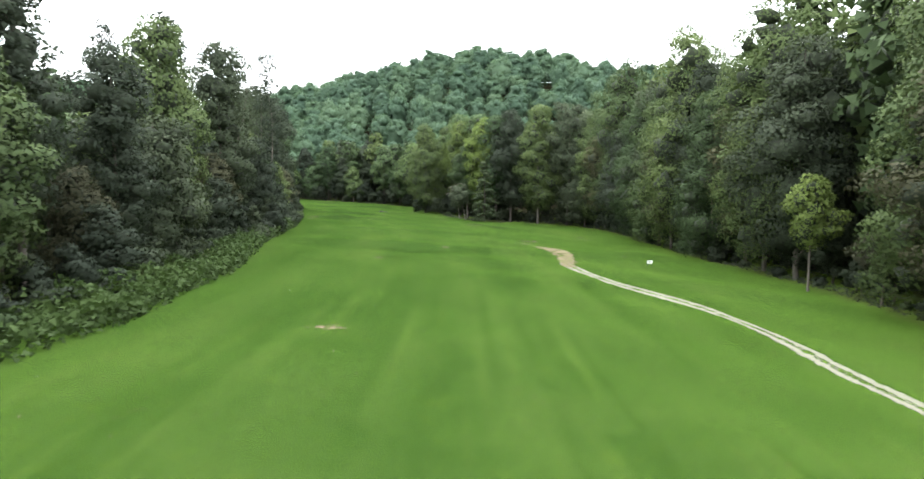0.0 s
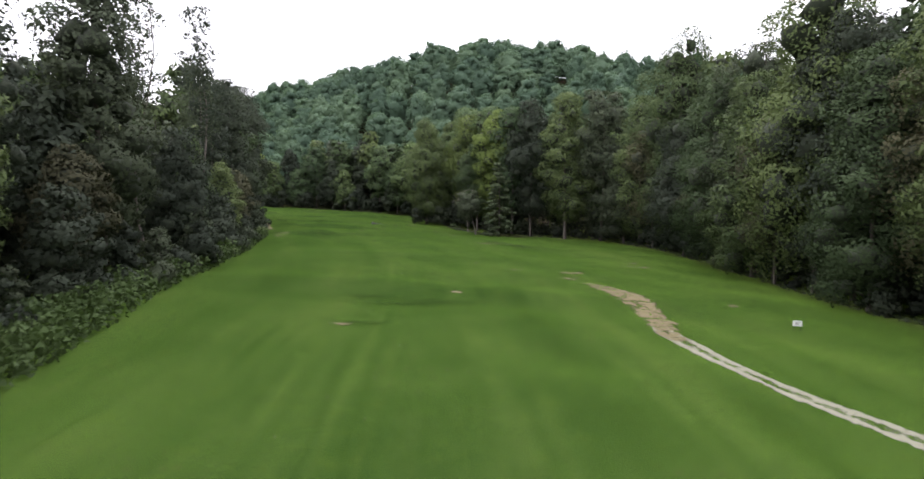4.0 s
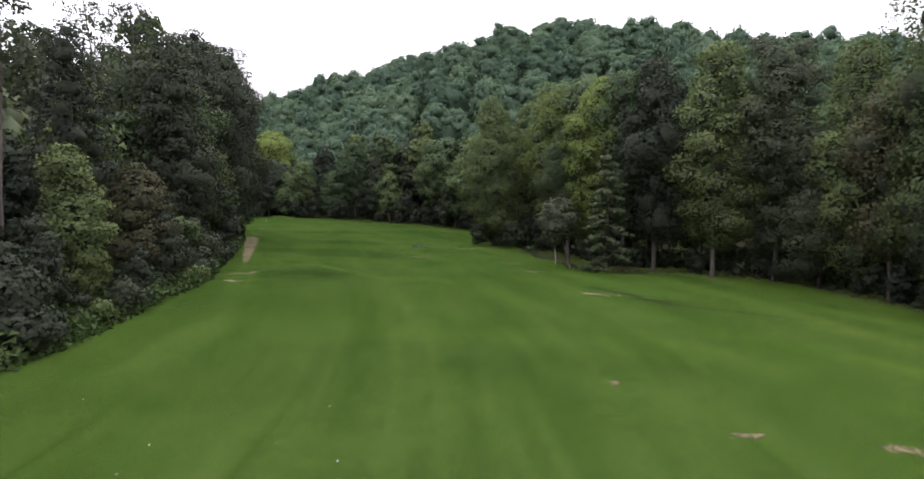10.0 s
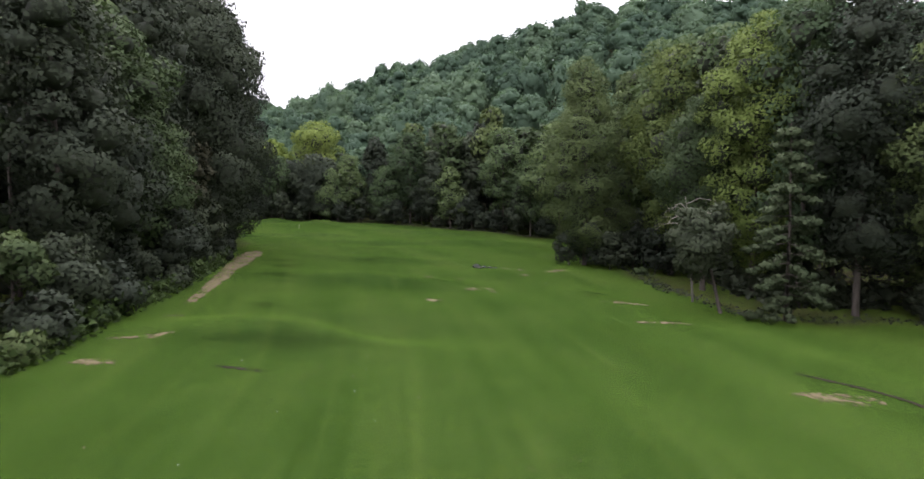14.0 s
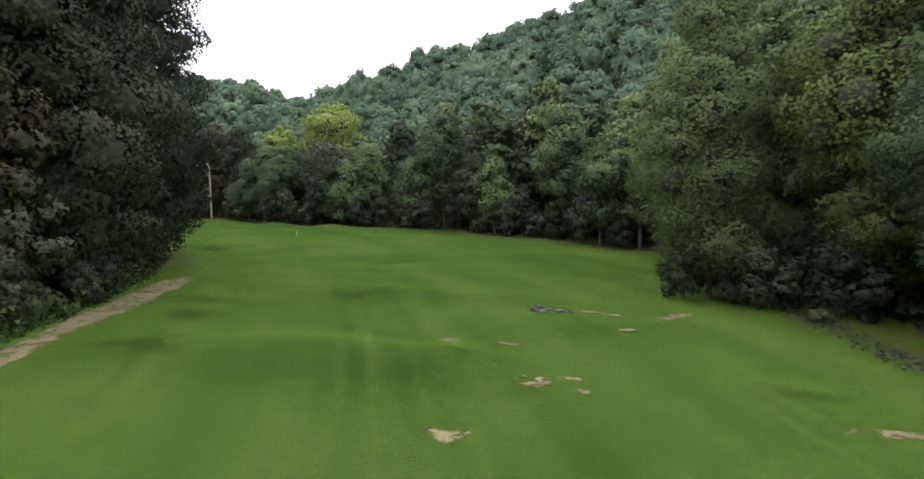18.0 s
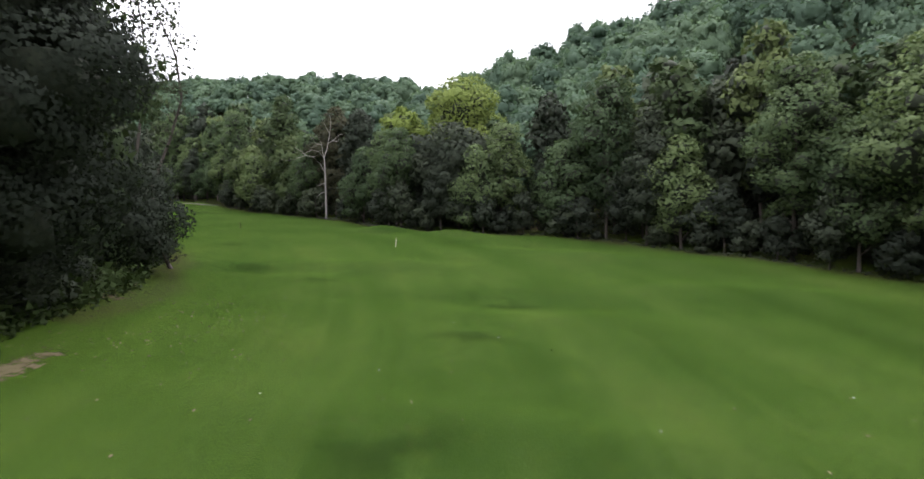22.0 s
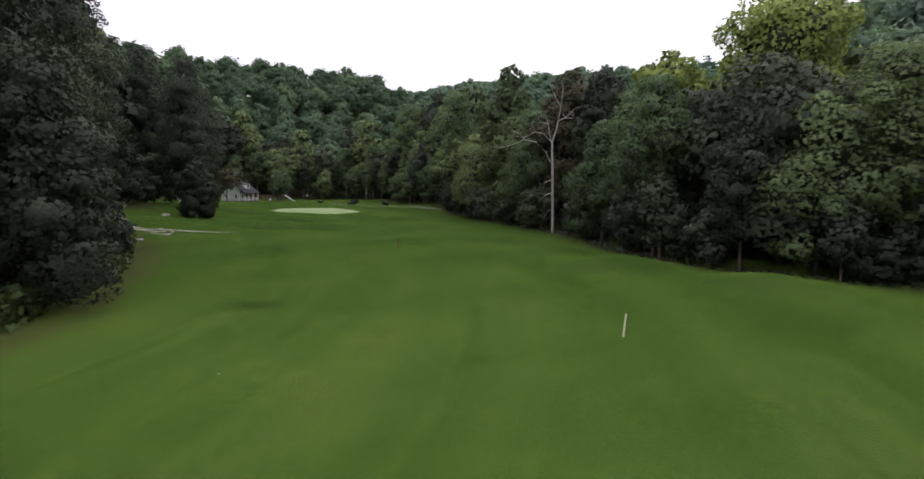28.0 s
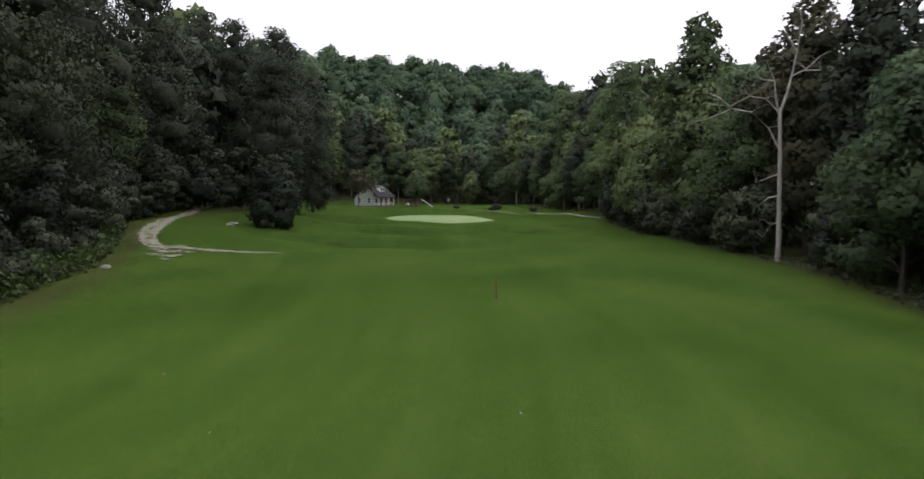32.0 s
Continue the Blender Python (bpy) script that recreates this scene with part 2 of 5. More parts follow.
def earth_material(name, a, b, c, wisp=0.5, cover=1.0):
    """Bare earth or gravel that thins out into grass towards its rim; rim runs from 0 at the edge to 1 inside."""
    m, nt, nodes, links, bsdf = material(name)
    pos = position(nt)
    f = noise_node(nt, 3.2, 7, 0.8, pos)
    g = noise_node(nt, 0.9, 4, 0.6, pos)
    col = mix(nt, g, ramp(nt, f, [(0.25, a), (0.5, b), (0.8, c)]), b)
    at = nodes.new("ShaderNodeAttribute")
    at.attribute_name = "rim"
    k = math_node(nt, 'ADD', at.outputs["Fac"], math_node(nt, 'MULTIPLY', math_node(nt, 'SUBTRACT', g, 0.5), 1.3 * wisp))
    k = math_node(nt, 'ADD', k, math_node(nt, 'MULTIPLY', math_node(nt, 'SUBTRACT', f, 0.5), 1.9 * wisp))
    bsdf.inputs["Specular IOR Level"].default_value = 0.08 if cover == 1.0 else 0.0
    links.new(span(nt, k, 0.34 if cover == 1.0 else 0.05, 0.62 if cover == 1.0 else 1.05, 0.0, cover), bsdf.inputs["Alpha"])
    links.new(col, bsdf.inputs["Base Color"])
    bsdf.inputs["Roughness"].default_value = 0.95
    bump(nt, bsdf, f, 0.7, 0.04)
    return m


GRAVEL = earth_material("pale_gravel", (0.099, 0.097, 0.064), (0.180, 0.181, 0.128), (0.262, 0.266, 0.198), 1.0)
DARK_GRASS = earth_material("dark_grass_blots", (0.011, 0.025, 0.007), (0.020, 0.039, 0.009), (0.033, 0.054, 0.013), 0.45, 0.36)
DIRT = earth_material("bare_dirt", (0.074, 0.064, 0.033), (0.130, 0.113, 0.059), (0.193, 0.171, 0.100), 2.0)

SOIL = earth_material("dark_damp_soil", (0.014, 0.013, 0.008), (0.026, 0.024, 0.014), (0.045, 0.040, 0.022), 1.0)


# ---------------------------------------------------------------- the lie of the land
def smooth_min(a, b, k):
    h = np.clip(0.5 + 0.5 * (b - a) / k, 0, 1)
    return b * (1 - h) + a * h - k * h * (1 - h)


def step(u):
    u = np.clip(u, 0, 1)
    return u * u * (3 - 2 * u)


RIDGES = [
    (145, [(230, 300, 58), (150, 335, 52), (78, 362, 54), (38, 380, 64), (2, 391, 66), (-52, 413, 54), (-82, 417, 47), (-100, 421, 38), (-150, 430, 31)]),
    (94, [(-330, 190, 40), (-352, 280, 45), (-368, 330, 47), (-380, 392, 50), (-392, 418, 39), (-406, 440, 30), (-470, 520, 38)]),
    (190, [(-260, 600, 44), (-340, 620, 72), (-432, 637, 84), (-520, 645, 89), (-660, 660, 99), (-830, 680, 97)]),
    (85, [(-150, -90, 20), (-160, 60, 22), (-185, 125, 36), (-225, 160, 42), (-330, 190, 42)]),
    (85, [(230, 300, 66), (150, 200, 45), (135, 60, 42), (130, -100, 42)]),
]


def hills(x, y):
    total = np.zeros_like(x)
    for width, line in RIDGES:
        best = np.zeros_like(x)
        for (x0, y0, h0), (x1, y1, h1) in zip(line, line[1:]):
            dx, dy = x1 - x0, y1 - y0
            u = np.clip(((x - x0) * dx + (y - y0) * dy) / (dx * dx + dy * dy), 0, 1)
            d = np.hypot(x - x0 - u * dx, y - y0 - u * dy)
            best = np.maximum(best, (h0 + u * (h1 - h0)) * (1 - step(d / width)))
        total = np.maximum(total, best)
    return total


# x, y, height, radius across, radius along, turn in degrees
MOUNDS = [(-155, 231, 1.2, 26, 9, 0), (-172, 270, 0.45, 14, 13, 0), (-81, 249.5, 0.72, 3.8, 2.4, 0), (-70, 249, 0.55, 3.6, 2.2, 0),
          (-92, 254, 0.35, 4, 3, 0), (-27, 147, 0.75, 6, 2.6, 10), (-22, 151, -0.50, 5, 3.5, 10), (-29, 171, 0.6, 7, 2.5, 15),
          (-33, 190, 0.30, 8, 2.2, 20), (-57, 216, 0.5, 5, 3, 40), (-62, 209, -0.45, 4, 2, 40), (-42, 210, -0.4, 7, 3, 30),
          (-196, 262, 0.55, 7, 5, 0), (-205, 283, 0.6, 6, 8, 0),
          (-4, 91, 0.28, 17, 3.0, -3), (-4, 84, -0.22, 17, 4.0, -3), (6, 62, 0.25, 9, 3.5, 35), (-146, 276, 0.4, 6, 4, 25), (24, 92, 0.35, 7, 5, 0),
          (-6, 120, 0.2, 18, 4, 5), (-30, 225, 0.3, 11, 4, 25), (-48, 238, 0.35, 9, 4, 15),
          (-167.5, 255.4, -0.8, 5, 2.4, 50), (-173, 253, 0.6, 7, 3.5, 50), (-151.5, 256.2, -0.7, 5.5, 2.2, 45), (-156, 258.5, 0.35, 7, 3, 45), (-137, 248.5, -0.5, 9, 2.4, 50), (-143, 250, 0.45, 9, 3, 50), (-205, 268, 0.7, 12, 6, 20), (-205, 320, -1.1, 24, 11, -20), (-172, 240, 1.5, 14, 11, 0)]


def ground_z(x, y):
    x, y = np.asarray(x, float), np.asarray(y, float)
    cx = smooth_min(-smooth_min(-x, 65, 20), 30, 10)
    cy = -smooth_min(-smooth_min(y, 235, 20), 40, 10)
    z = -0.0541 * cx - 0.0227 * cy + 2.1 * step((-110 - x) / 130)
    for mx, my, h, ra, rb, turn in MOUNDS:
        c, s = math.cos(radians(turn)), math.sin(radians(turn))
        u, v = ((x - mx) * c + (y - my) * s) / ra, (-(x - mx) * s + (y - my) * c) / rb
        z = z + 1.3 * h * np.exp(-(u * u + v * v))
    z = z + 0.14 * np.sin(x * 0.21 + 1.3 * np.sin(y * 0.09)) * np.sin(y * 0.17 + 0.8) + 0.07 * np.sin(x * 0.57 + y * 0.41)
    return z + hills(x, y)


def gz(x, y):
    return float(ground_z(x, y))


EDGE_RIGHT = [(33, -70), (32, 20), (32, 47), (33, 66), (31, 85), (31, 110), (31, 143), (26, 165), (15, 171), (7, 168), (1, 168), (-4, 178), (-8, 202), (-11, 225), (-16, 243)]
EDGE_FAR = [(-16, 243), (-29, 248), (-42, 251), (-59, 256), (-70, 252), (-82, 252.8), (-92, 260), (-109, 271), (-125, 278), (-140, 284), (-155, 290), (-166, 297)]
EDGE_END = [(-166, 297), (-180, 303), (-197, 308), (-216, 315), (-238, 324), (-262, 314), (-266, 280), (-255, 258), (-228, 248), (-190, 243), (-165, 240)]
EDGE_LEFT = [(-165, 240), (-150, 226), (-136, 226), (-119, 225), (-100, 220.5), (-84, 214.8), (-72, 208.3), (-60, 197), (-52, 185), (-45, 171), (-38, 151),
             (-33, 137), (-28, 110), (-25, 85), (-20, 60), (-18, 40), (-18, 20), (-18, -70)]
RIM = EDGE_RIGHT + EDGE_FAR[1:] + EDGE_END[1:] + EDGE_LEFT[1:]


def outside(x, y):
    """Metres beyond the open valley floor; negative inside it."""
    x, y = np.asarray(x, float), np.asarray(y, float)
    inside, near = np.zeros(x.shape, bool), np.full(x.shape, 1e9)
    for (x0, y0), (x1, y1) in zip(RIM, RIM[1:] + RIM[:1]):
        dx, dy = x1 - x0, y1 - y0
        u = np.clip(((x - x0) * dx + (y - y0) * dy) / (dx * dx + dy * dy), 0, 1)
        near = np.minimum(near, np.hypot(x - x0 - u * dx, y - y0 - u * dy))
        if dy:
            inside ^= ((y0 > y) != (y1 > y)) & (x < x0 + (y - y0) * dx / dy)
    return np.where(inside, -near, near)


# ---------------------------------------------------------------- mesh helpers
def mesh_from(name, verts, faces, mats, index=None, smooth=False, normals=None):
    verts, faces = np.asarray(verts, np.float32), np.asarray(faces, np.int32)
    me = bpy.data.meshes.new(name)
    me.vertices.add(len(verts))
    me.vertices.foreach_set("co", verts.ravel())
    n, k = faces.shape
    me.loops.add(n * k)
    me.loops.foreach_set("vertex_index", faces.ravel())
    me.polygons.add(n)
    me.polygons.foreach_set("loop_start", np.arange(0, n * k, k, dtype=np.int32))
    me.polygons.foreach_set("loop_total", np.full(n, k, np.int32))
    for m in mats if isinstance(mats, (list, tuple)) else [mats]:
        me.materials.append(m)
    if index is not None:
        me.polygons.foreach_set("material_index", np.asarray(index, np.int32))
    me.update(calc_edges=True)
    if smooth or normals is not None:
        me.shade_smooth()
    if normals is not None:
        at = me.attributes.new("custom_normal", 'FLOAT_VECTOR', 'POINT')
        at.data.foreach_set("vector", np.asarray(normals, np.float32).ravel())
    return me


def part(name, bm, mat, parent, label=""):
    """Links a bmesh (or a finished mesh) as one mesh object under a thing or part."""
    me = bm
    if isinstance(bm, bmesh.types.BMesh):
        me = bpy.data.meshes.new(name)
        bm.to_mesh(me)
        bm.free()
        me.materials.append(mat)
    ob = new(name, me)
    ob.parent = parent
    return tagged(ob, label)


def box(sx, sy, sz, at=(0, 0, 0), bevel=0.0, turn=None):
    bm = bmesh.new()
    bmesh.ops.create_cube(bm, size=1, matrix=Matrix.Diagonal((sx, sy, sz, 1)))
    if bevel:
        bmesh.ops.bevel(bm, geom=bm.edges[:], offset=bevel, segments=1, affect='EDGES')
    m = Matrix.Translation(at)
    if turn is not None:
        m = m @ turn
    bmesh.ops.transform(bm, matrix=m, verts=bm.verts)
    return bm


def prism(outline, depth):
    """A solid from an outline in x and z, run along y from -depth/2 to depth/2."""
    bm = bmesh.new()
    a = [bm.verts.new((x, -depth / 2, z)) for x, z in outline]
    b = [bm.verts.new((x, depth / 2, z)) for x, z in outline]
    n = len(outline)
    bm.faces.new(a)
    bm.faces.new(b[::-1])
    for i in range(n):
        bm.faces.new((a[i], b[i], b[(i + 1) % n], a[(i + 1) % n]))
    bmesh.ops.recalc_face_normals(bm, faces=bm.faces[:])
    return bm


def tubes(paths, sides=6):
    """Tapered round limbs; a path is a list of (point, radius)."""
    verts, faces = [], []
    for path in paths:
        base = len(verts)
        pts = [Vector(p) for p, _ in path]
        for i, (p, r) in enumerate(path):
            d = (pts[min(i + 1, len(pts) - 1)] - pts[max(i - 1, 0)]).normalized()
            u = d.orthogonal().normalized() if abs(d.z) < 0.95 else Vector((1, 0, 0))
            u = (u - d * u.dot(d)).normalized()
            v = d.cross(u)
            for s in range(sides):
                a = 2 * math.pi * s / sides
                verts.append(pts[i] + (u * math.cos(a) + v * math.sin(a)) * r)
        for i in range(len(path) - 1):
            for s in range(sides):
                a, b = base + i * sides + s, base + i * sides + (s + 1) % sides
                faces.append((a, b, b + sides, a + sides))
        if base:
            stem = min(range(0, first - sides), key=lambda q: (verts[q] - verts[base]).length_squared)
            faces.append((base, base + 1, stem + 1 if (stem + 1) % sides else stem + 1 - sides, stem))
        else:
            first = len(verts)
    return np.array([tuple(v) for v in verts]), np.array(faces)


# ---------------------------------------------------------------- trees
BALLS = {}


def ball(level):
    """A unit ball of few faces: its points and triangles."""
    if level not in BALLS:
        bm = bmesh.new()
        bmesh.ops.create_icosphere(bm, subdivisions=level, radius=1.0)
        BALLS[level] = np.array([tuple(v.co) for v in bm.verts]), np.array([[v.index for v in f.verts] for f in bm.faces])
        bm.free()
    return BALLS[level]


def unit(v):
    return v / (np.linalg.norm(v, axis=-1, keepdims=True) + 1e-6)


def sprigs(rng, lobes, count, size, clumps=6, ragged=0.35, core=1, billow=0.45, up=0.0, fill=0.45):
    """Leaf sprigs in rounded clumps over a set of boughs (centre, radii), round a lumpy core to each bough."""
    cen, rad = np.array([c for c, _ in lobes], float), np.array([r for _, r in lobes], float)
    mid = np.array((cen[:, 0].mean(), cen[:, 1].mean(), cen[:, 2].min() + 0.30 * np.ptp(cen[:, 2])))
    d = rng.normal(size=(len(cen), clumps, 3)) * np.array((1, 1, 0.75)) + np.array((0, 0, 0.30)) + 0.55 * unit(cen - mid)[:, None]
    d = unit(d)
    c = np.concatenate([(cen[:, None] + d * rad[:, None] * 0.74).reshape(-1, 3), cen])
    r = np.concatenate([(rad.mean(1)[:, None] * (0.28 + 0.26 * rng.random((len(cen), clumps)))).ravel(), rad.mean(1) * 0.84])
    home = np.concatenate([np.repeat(np.arange(len(cen)), clumps), np.arange(len(cen))])
    pick = rng.choice(len(c), int(count * 2.2), p=r * r / (r * r).sum())
    e = unit(rng.normal(size=(len(pick), 3)) * np.array((1, 1, 0.85)) + np.array((0, 0, 0.22)))
    pos = c[pick] + e * r[pick, None] * np.array((1.10, 1.10, 0.74)) * (1.10 - ragged * rng.random((len(pick), 1)) ** 1.5 + 0.06 * rng.normal(size=(len(pick), 1)))
    keep = pos[:, 2] > 0.05
    for q, w in zip(cen, rad):
        keep &= (((pos - q) / w) ** 2).sum(1) > 0.34
    for q, w in zip(c, r):
        keep &= ((pos - q) ** 2).sum(1) > (0.55 * w) ** 2
    pick, pos, e = pick[keep][:count], pos[keep][:count], e[keep][:count]
    soft = unit(np.array((0, 0, up)) + e * billow + unit(pos - cen[home[pick]]) * 0.40 + unit((pos - mid) * np.array((1, 1, 0.9))) * 0.45 + rng.normal(size=e.shape) * 0.10)
    n = unit(soft + rng.normal(size=e.shape) * 0.50)
    a = unit(np.cross(n, rng.normal(size=e.shape)))
    b = np.cross(n, a)
    s = (size * (0.65 + 1.0 * rng.random(len(pos)) ** 1.5))[:, None]
    verts = np.stack([pos - a * s * 0.62 - b * s * 0.34, pos + b * s * 0.66 - n * s * 0.12, pos + a * s * 0.62 - b * s * 0.26 - n * s * 0.12], 1).reshape(-1, 3)
    faces = np.arange(len(pos) * 3).reshape(-1, 3)[:, ::-1]
    normals = np.repeat(soft, 3, 0)
    if core:
        bv, bf = ball(core)
        lump = 1 + 0.22 * rng.normal(size=(len(cen), len(bv), 1))
        cv = cen[:, None] + bv[None] * rad[:, None] * fill * lump
        cv[..., 2] = np.maximum(cv[..., 2], 0.06)
        cf = (np.arange(len(cen))[:, None, None] * len(bv) + bf[None]).reshape(-1, 3) + len(verts)
        verts, faces = np.concatenate([verts, cv.reshape(-1, 3)]), np.concatenate([faces, cf])
        normals = np.concatenate([normals, np.tile(bv, (len(cen), 1))])
    return verts, faces, normals


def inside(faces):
    """1 for the faces of the shade-coloured core of a crown, 0 for its leaves."""
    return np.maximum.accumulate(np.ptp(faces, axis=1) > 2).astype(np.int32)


def crown_lobes(rng, height, base, radius, shape, lobes):
    """Lobes round a trunk, from base to height; shape: 'oval', 'broad' or 'column'."""
    out = []
    span_z = height - base
    lobes = max(5, int(lobes * 0.56))
    for i in range(lobes):
        u = ((i + rng.random()) / lobes) ** 0.86
        prof = {'oval': math.sin(math.pi * (0.12 + 0.80 * u)) ** 0.75, 'broad': math.sin(math.pi * (0.22 + 0.66 * u)) ** 0.6,
                'column': (1 - u ** 2.4) ** 0.5 * (0.6 + 0.4 * min(1, u * 3)), 'skirt': (1 - u ** 2.0 * 0.97) ** 0.5 * (0.8 + 0.2 * min(1, u * 4))}[shape]
        rr = radius * prof
        size = (0.34 + 0.30 * rng.random()) * radius * (0.68 + 0.32 * prof)
        ang = i * 2.399 + rng.random() * 0.8
        dist = max(0.0, rr - size * 0.7) * (0.75 + 0.35 * rng.random()) * (0.35 if i % 3 == 1 else 1.0)
        z = base + size * 0.6 + u * (span_z - size * 1.5)
        out.append(((dist * math.cos(ang), dist * math.sin(ang), z), (size * (0.9 + 0.3 * rng.random()), size * (0.9 + 0.3 * rng.random()), size * (0.82 + 0.3 * rng.random()))))
    return out


def limb_paths(rng, height, base, girth, lobes, limbs, lean=0.0, crook=1.0):
    top = height * 0.93
    bend = rng.normal(size=2) * 0.25 * crook
    def axis(z):
        u = z / height
        return Vector((lean * z + bend[0] * math.sin(u * 3 + (crook - 1) * 2.2 * u), bend[1] * math.sin(u * 2.5 + (crook - 1) * 1.6 * u), z))
    paths = [[(axis(-0.4), girth * 1.35)] + [(axis(height * u), girth * (1 - u) ** 0.8 + 0.02) for u in (0.03, 0.15, 0.3, 0.45, 0.6, 0.75, 0.93)]]
    for (c, r) in lobes[::max(1, len(lobes) // limbs)]:
        z0 = max(base * 0.6 + 0.5, c[2] - math.hypot(c[0], c[1]) * 0.9)
        z0 = min(z0, top * 0.95)
        a, e = axis(z0), Vector(c)
        m = a.lerp(e, 0.5) + Vector((0, 0, 0.25))
        g = girth * (1 - z0 / height) * 0.42 + 0.015
        paths.append([(a, g), (m, g * 0.6), (e, 0.015)])
    return paths


def make_tree(name, seed, height, base, radius, shape, lobes, count, size, leaf, bark, girth=0.28, limbs=9, label="", category="tree", group="", lean=0.0, clumps=6, ragged=0.35, core=1, crook=1.0):
    rng = np.random.default_rng(seed)
    lb = crown_lobes(rng, height, base, radius, shape, lobes)
    if lean:
        lb = [((c[0] + lean * c[2], c[1], c[2]), r) for c, r in lb]
    root = tagged(new(name), label, category, group)
    v, f = tubes(limb_paths(rng, height, base, girth, lb, limbs, lean, crook))
    part("trunk", mesh_from("trunk", v, f, bark, smooth=True), None, root)
    v, f, n = sprigs(rng, lb, count, size, clumps, ragged, core)
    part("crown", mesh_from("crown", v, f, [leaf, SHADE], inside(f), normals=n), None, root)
    return root


def put(x, y, scale=1.0, turn=0.0, sink=0.0, tall=1.0):
    return pose(x, y, gz(x, y) - sink, 0, 0, turn) @ Matrix.Diagonal((scale, scale, scale * tall, 1))


def place(ob, *args, **kw):
    ob.matrix_basis = put(*args, **kw)
    return ob


class Kinds:
    """A kind of tree in a few shapes: the first use of a shape is the made one, later uses are copies."""
    def __init__(self, makers):
        self.makers, self.made, self.turn = makers, {}, 0

    def add(self, x, y, scale, turn, tall=1.0, which=None):
        i = self.turn % len(self.makers) if which is None else which
        self.turn += 1 if which is None else 0
        if i not in self.made:
            self.made[i] = self.makers[i]()
            return place(self.made[i], x, y, scale, turn, tall=tall)
        first = self.made[i].scale
        return copy_thing(self.made[i], put(x, y, scale, turn, tall=tall) @ Matrix.Diagonal((1 / first.x, 1 / first.y, 1 / first.z, 1)))


def maker(name, *args, **kw):
    return lambda: make_tree(name, *args, **kw)


# ---------------------------------------------------------------- ground
def axis_steps(lo, hi, fine, reach):
    mid = np.arange(lo, hi + fine / 2, fine)
    grow = fine * 1.22 ** np.arange(1, 60)
    out = np.cumsum(grow)
    out = out[out < reach]
    return np.concatenate([lo - out[::-1], mid, hi + out])


def curve_points(line, spacing):
    """A smooth line through the given points, as evenly spaced x, y."""
    p = np.array(line, float)
    p = np.concatenate([[2 * p[0] - p[1]], p, [2 * p[-1] - p[-2]]])
    out = []
    for i in range(1, len(p) - 2):
        n = max(2, int(np.linalg.norm(p[i + 1] - p[i]) / spacing))
        for u in np.linspace(0, 1, n, endpoint=False):
            a, b, c, d = p[i - 1:i + 3]
            out.append(0.5 * (2 * b + (c - a) * u + (2 * a - 5 * b + 4 * c - d) * u * u + (3 * b - a - 3 * c + d) * u ** 3))
    out.append(p[-2])
    return np.array(out)


def build_ground():
    xs, ys = axis_steps(-275, 45, 1.7, 2600), axis_steps(-12, 320, 1.7, 2600)
    gx, gy = np.meshgrid(xs, ys)
    z = ground_z(gx, gy)
    verts = np.stack([gx, gy, z], -1).reshape(-1, 3)
    w = len(xs)
    i = (np.arange(len(ys) - 1)[:, None] * w + np.arange(w - 1)[None, :]).ravel()
    me = mesh_from("ground", verts, np.stack([i, i + 1, i + w + 1, i + w], 1), GROUND, smooth=True)
    at = me.attributes.new("woods", 'FLOAT', 'POINT')
    fx, fy = gx.ravel(), gy.ravel()
    left, near = (fx < 5) & (fy < 190), (fx > 5) & (fy < 172)
    bend = (fx < -48) & (fy < 236) & (fy >= 190)
    # Reach past the wood's edge darkens the grass in place of tree shade.
    reach = np.where(left, np.interp(fy, [115, 150], [-1.5, 2.0]), np.where(bend, 7.5, np.where(near, 5.5, 4.0)))
    at.data.foreach_set("value", step((outside(fx, fy) + reach) / np.where(near | bend, 10.5, 7.0)).astype(np.float32))
    line = curve_points([(1, -60), (0, 0), (-1, 60), (-6, 115), (-20, 160), (-44, 203), (-80, 238), (-128, 256), (-181, 273), (-260, 298)], 3.0)
    px, py = verts[:, 0], verts[:, 1]
    near, lane, run = np.full(len(px), 1e9), np.zeros((len(px), 3), np.float32), 0.0
    for (x0, y0), (x1, y1) in zip(line, line[1:]):
        dx, dy, n = x1 - x0, y1 - y0, math.hypot(x1 - x0, y1 - y0)
        u = np.clip(((px - x0) * dx + (py - y0) * dy) / (n * n), 0, 1)
        d = np.hypot(px - x0 - u * dx, py - y0 - u * dy)
        hit = d < near
        near = np.minimum(near, d)
        side = np.sign((px - x0) * dy - (py - y0) * dx)
        lane[hit, 0], lane[hit, 1] = (side * d)[hit], (run + u * n)[hit]
        run += n
    at = me.attributes.new("lane", 'FLOAT_VECTOR', 'POINT')
    at.data.foreach_set("vector", lane.ravel())
    tagged(new("ground", me), "rolling mown green grass, darkened for shade beside the woods, running into brown forest floor", "ground", kind="structure")


build_ground()


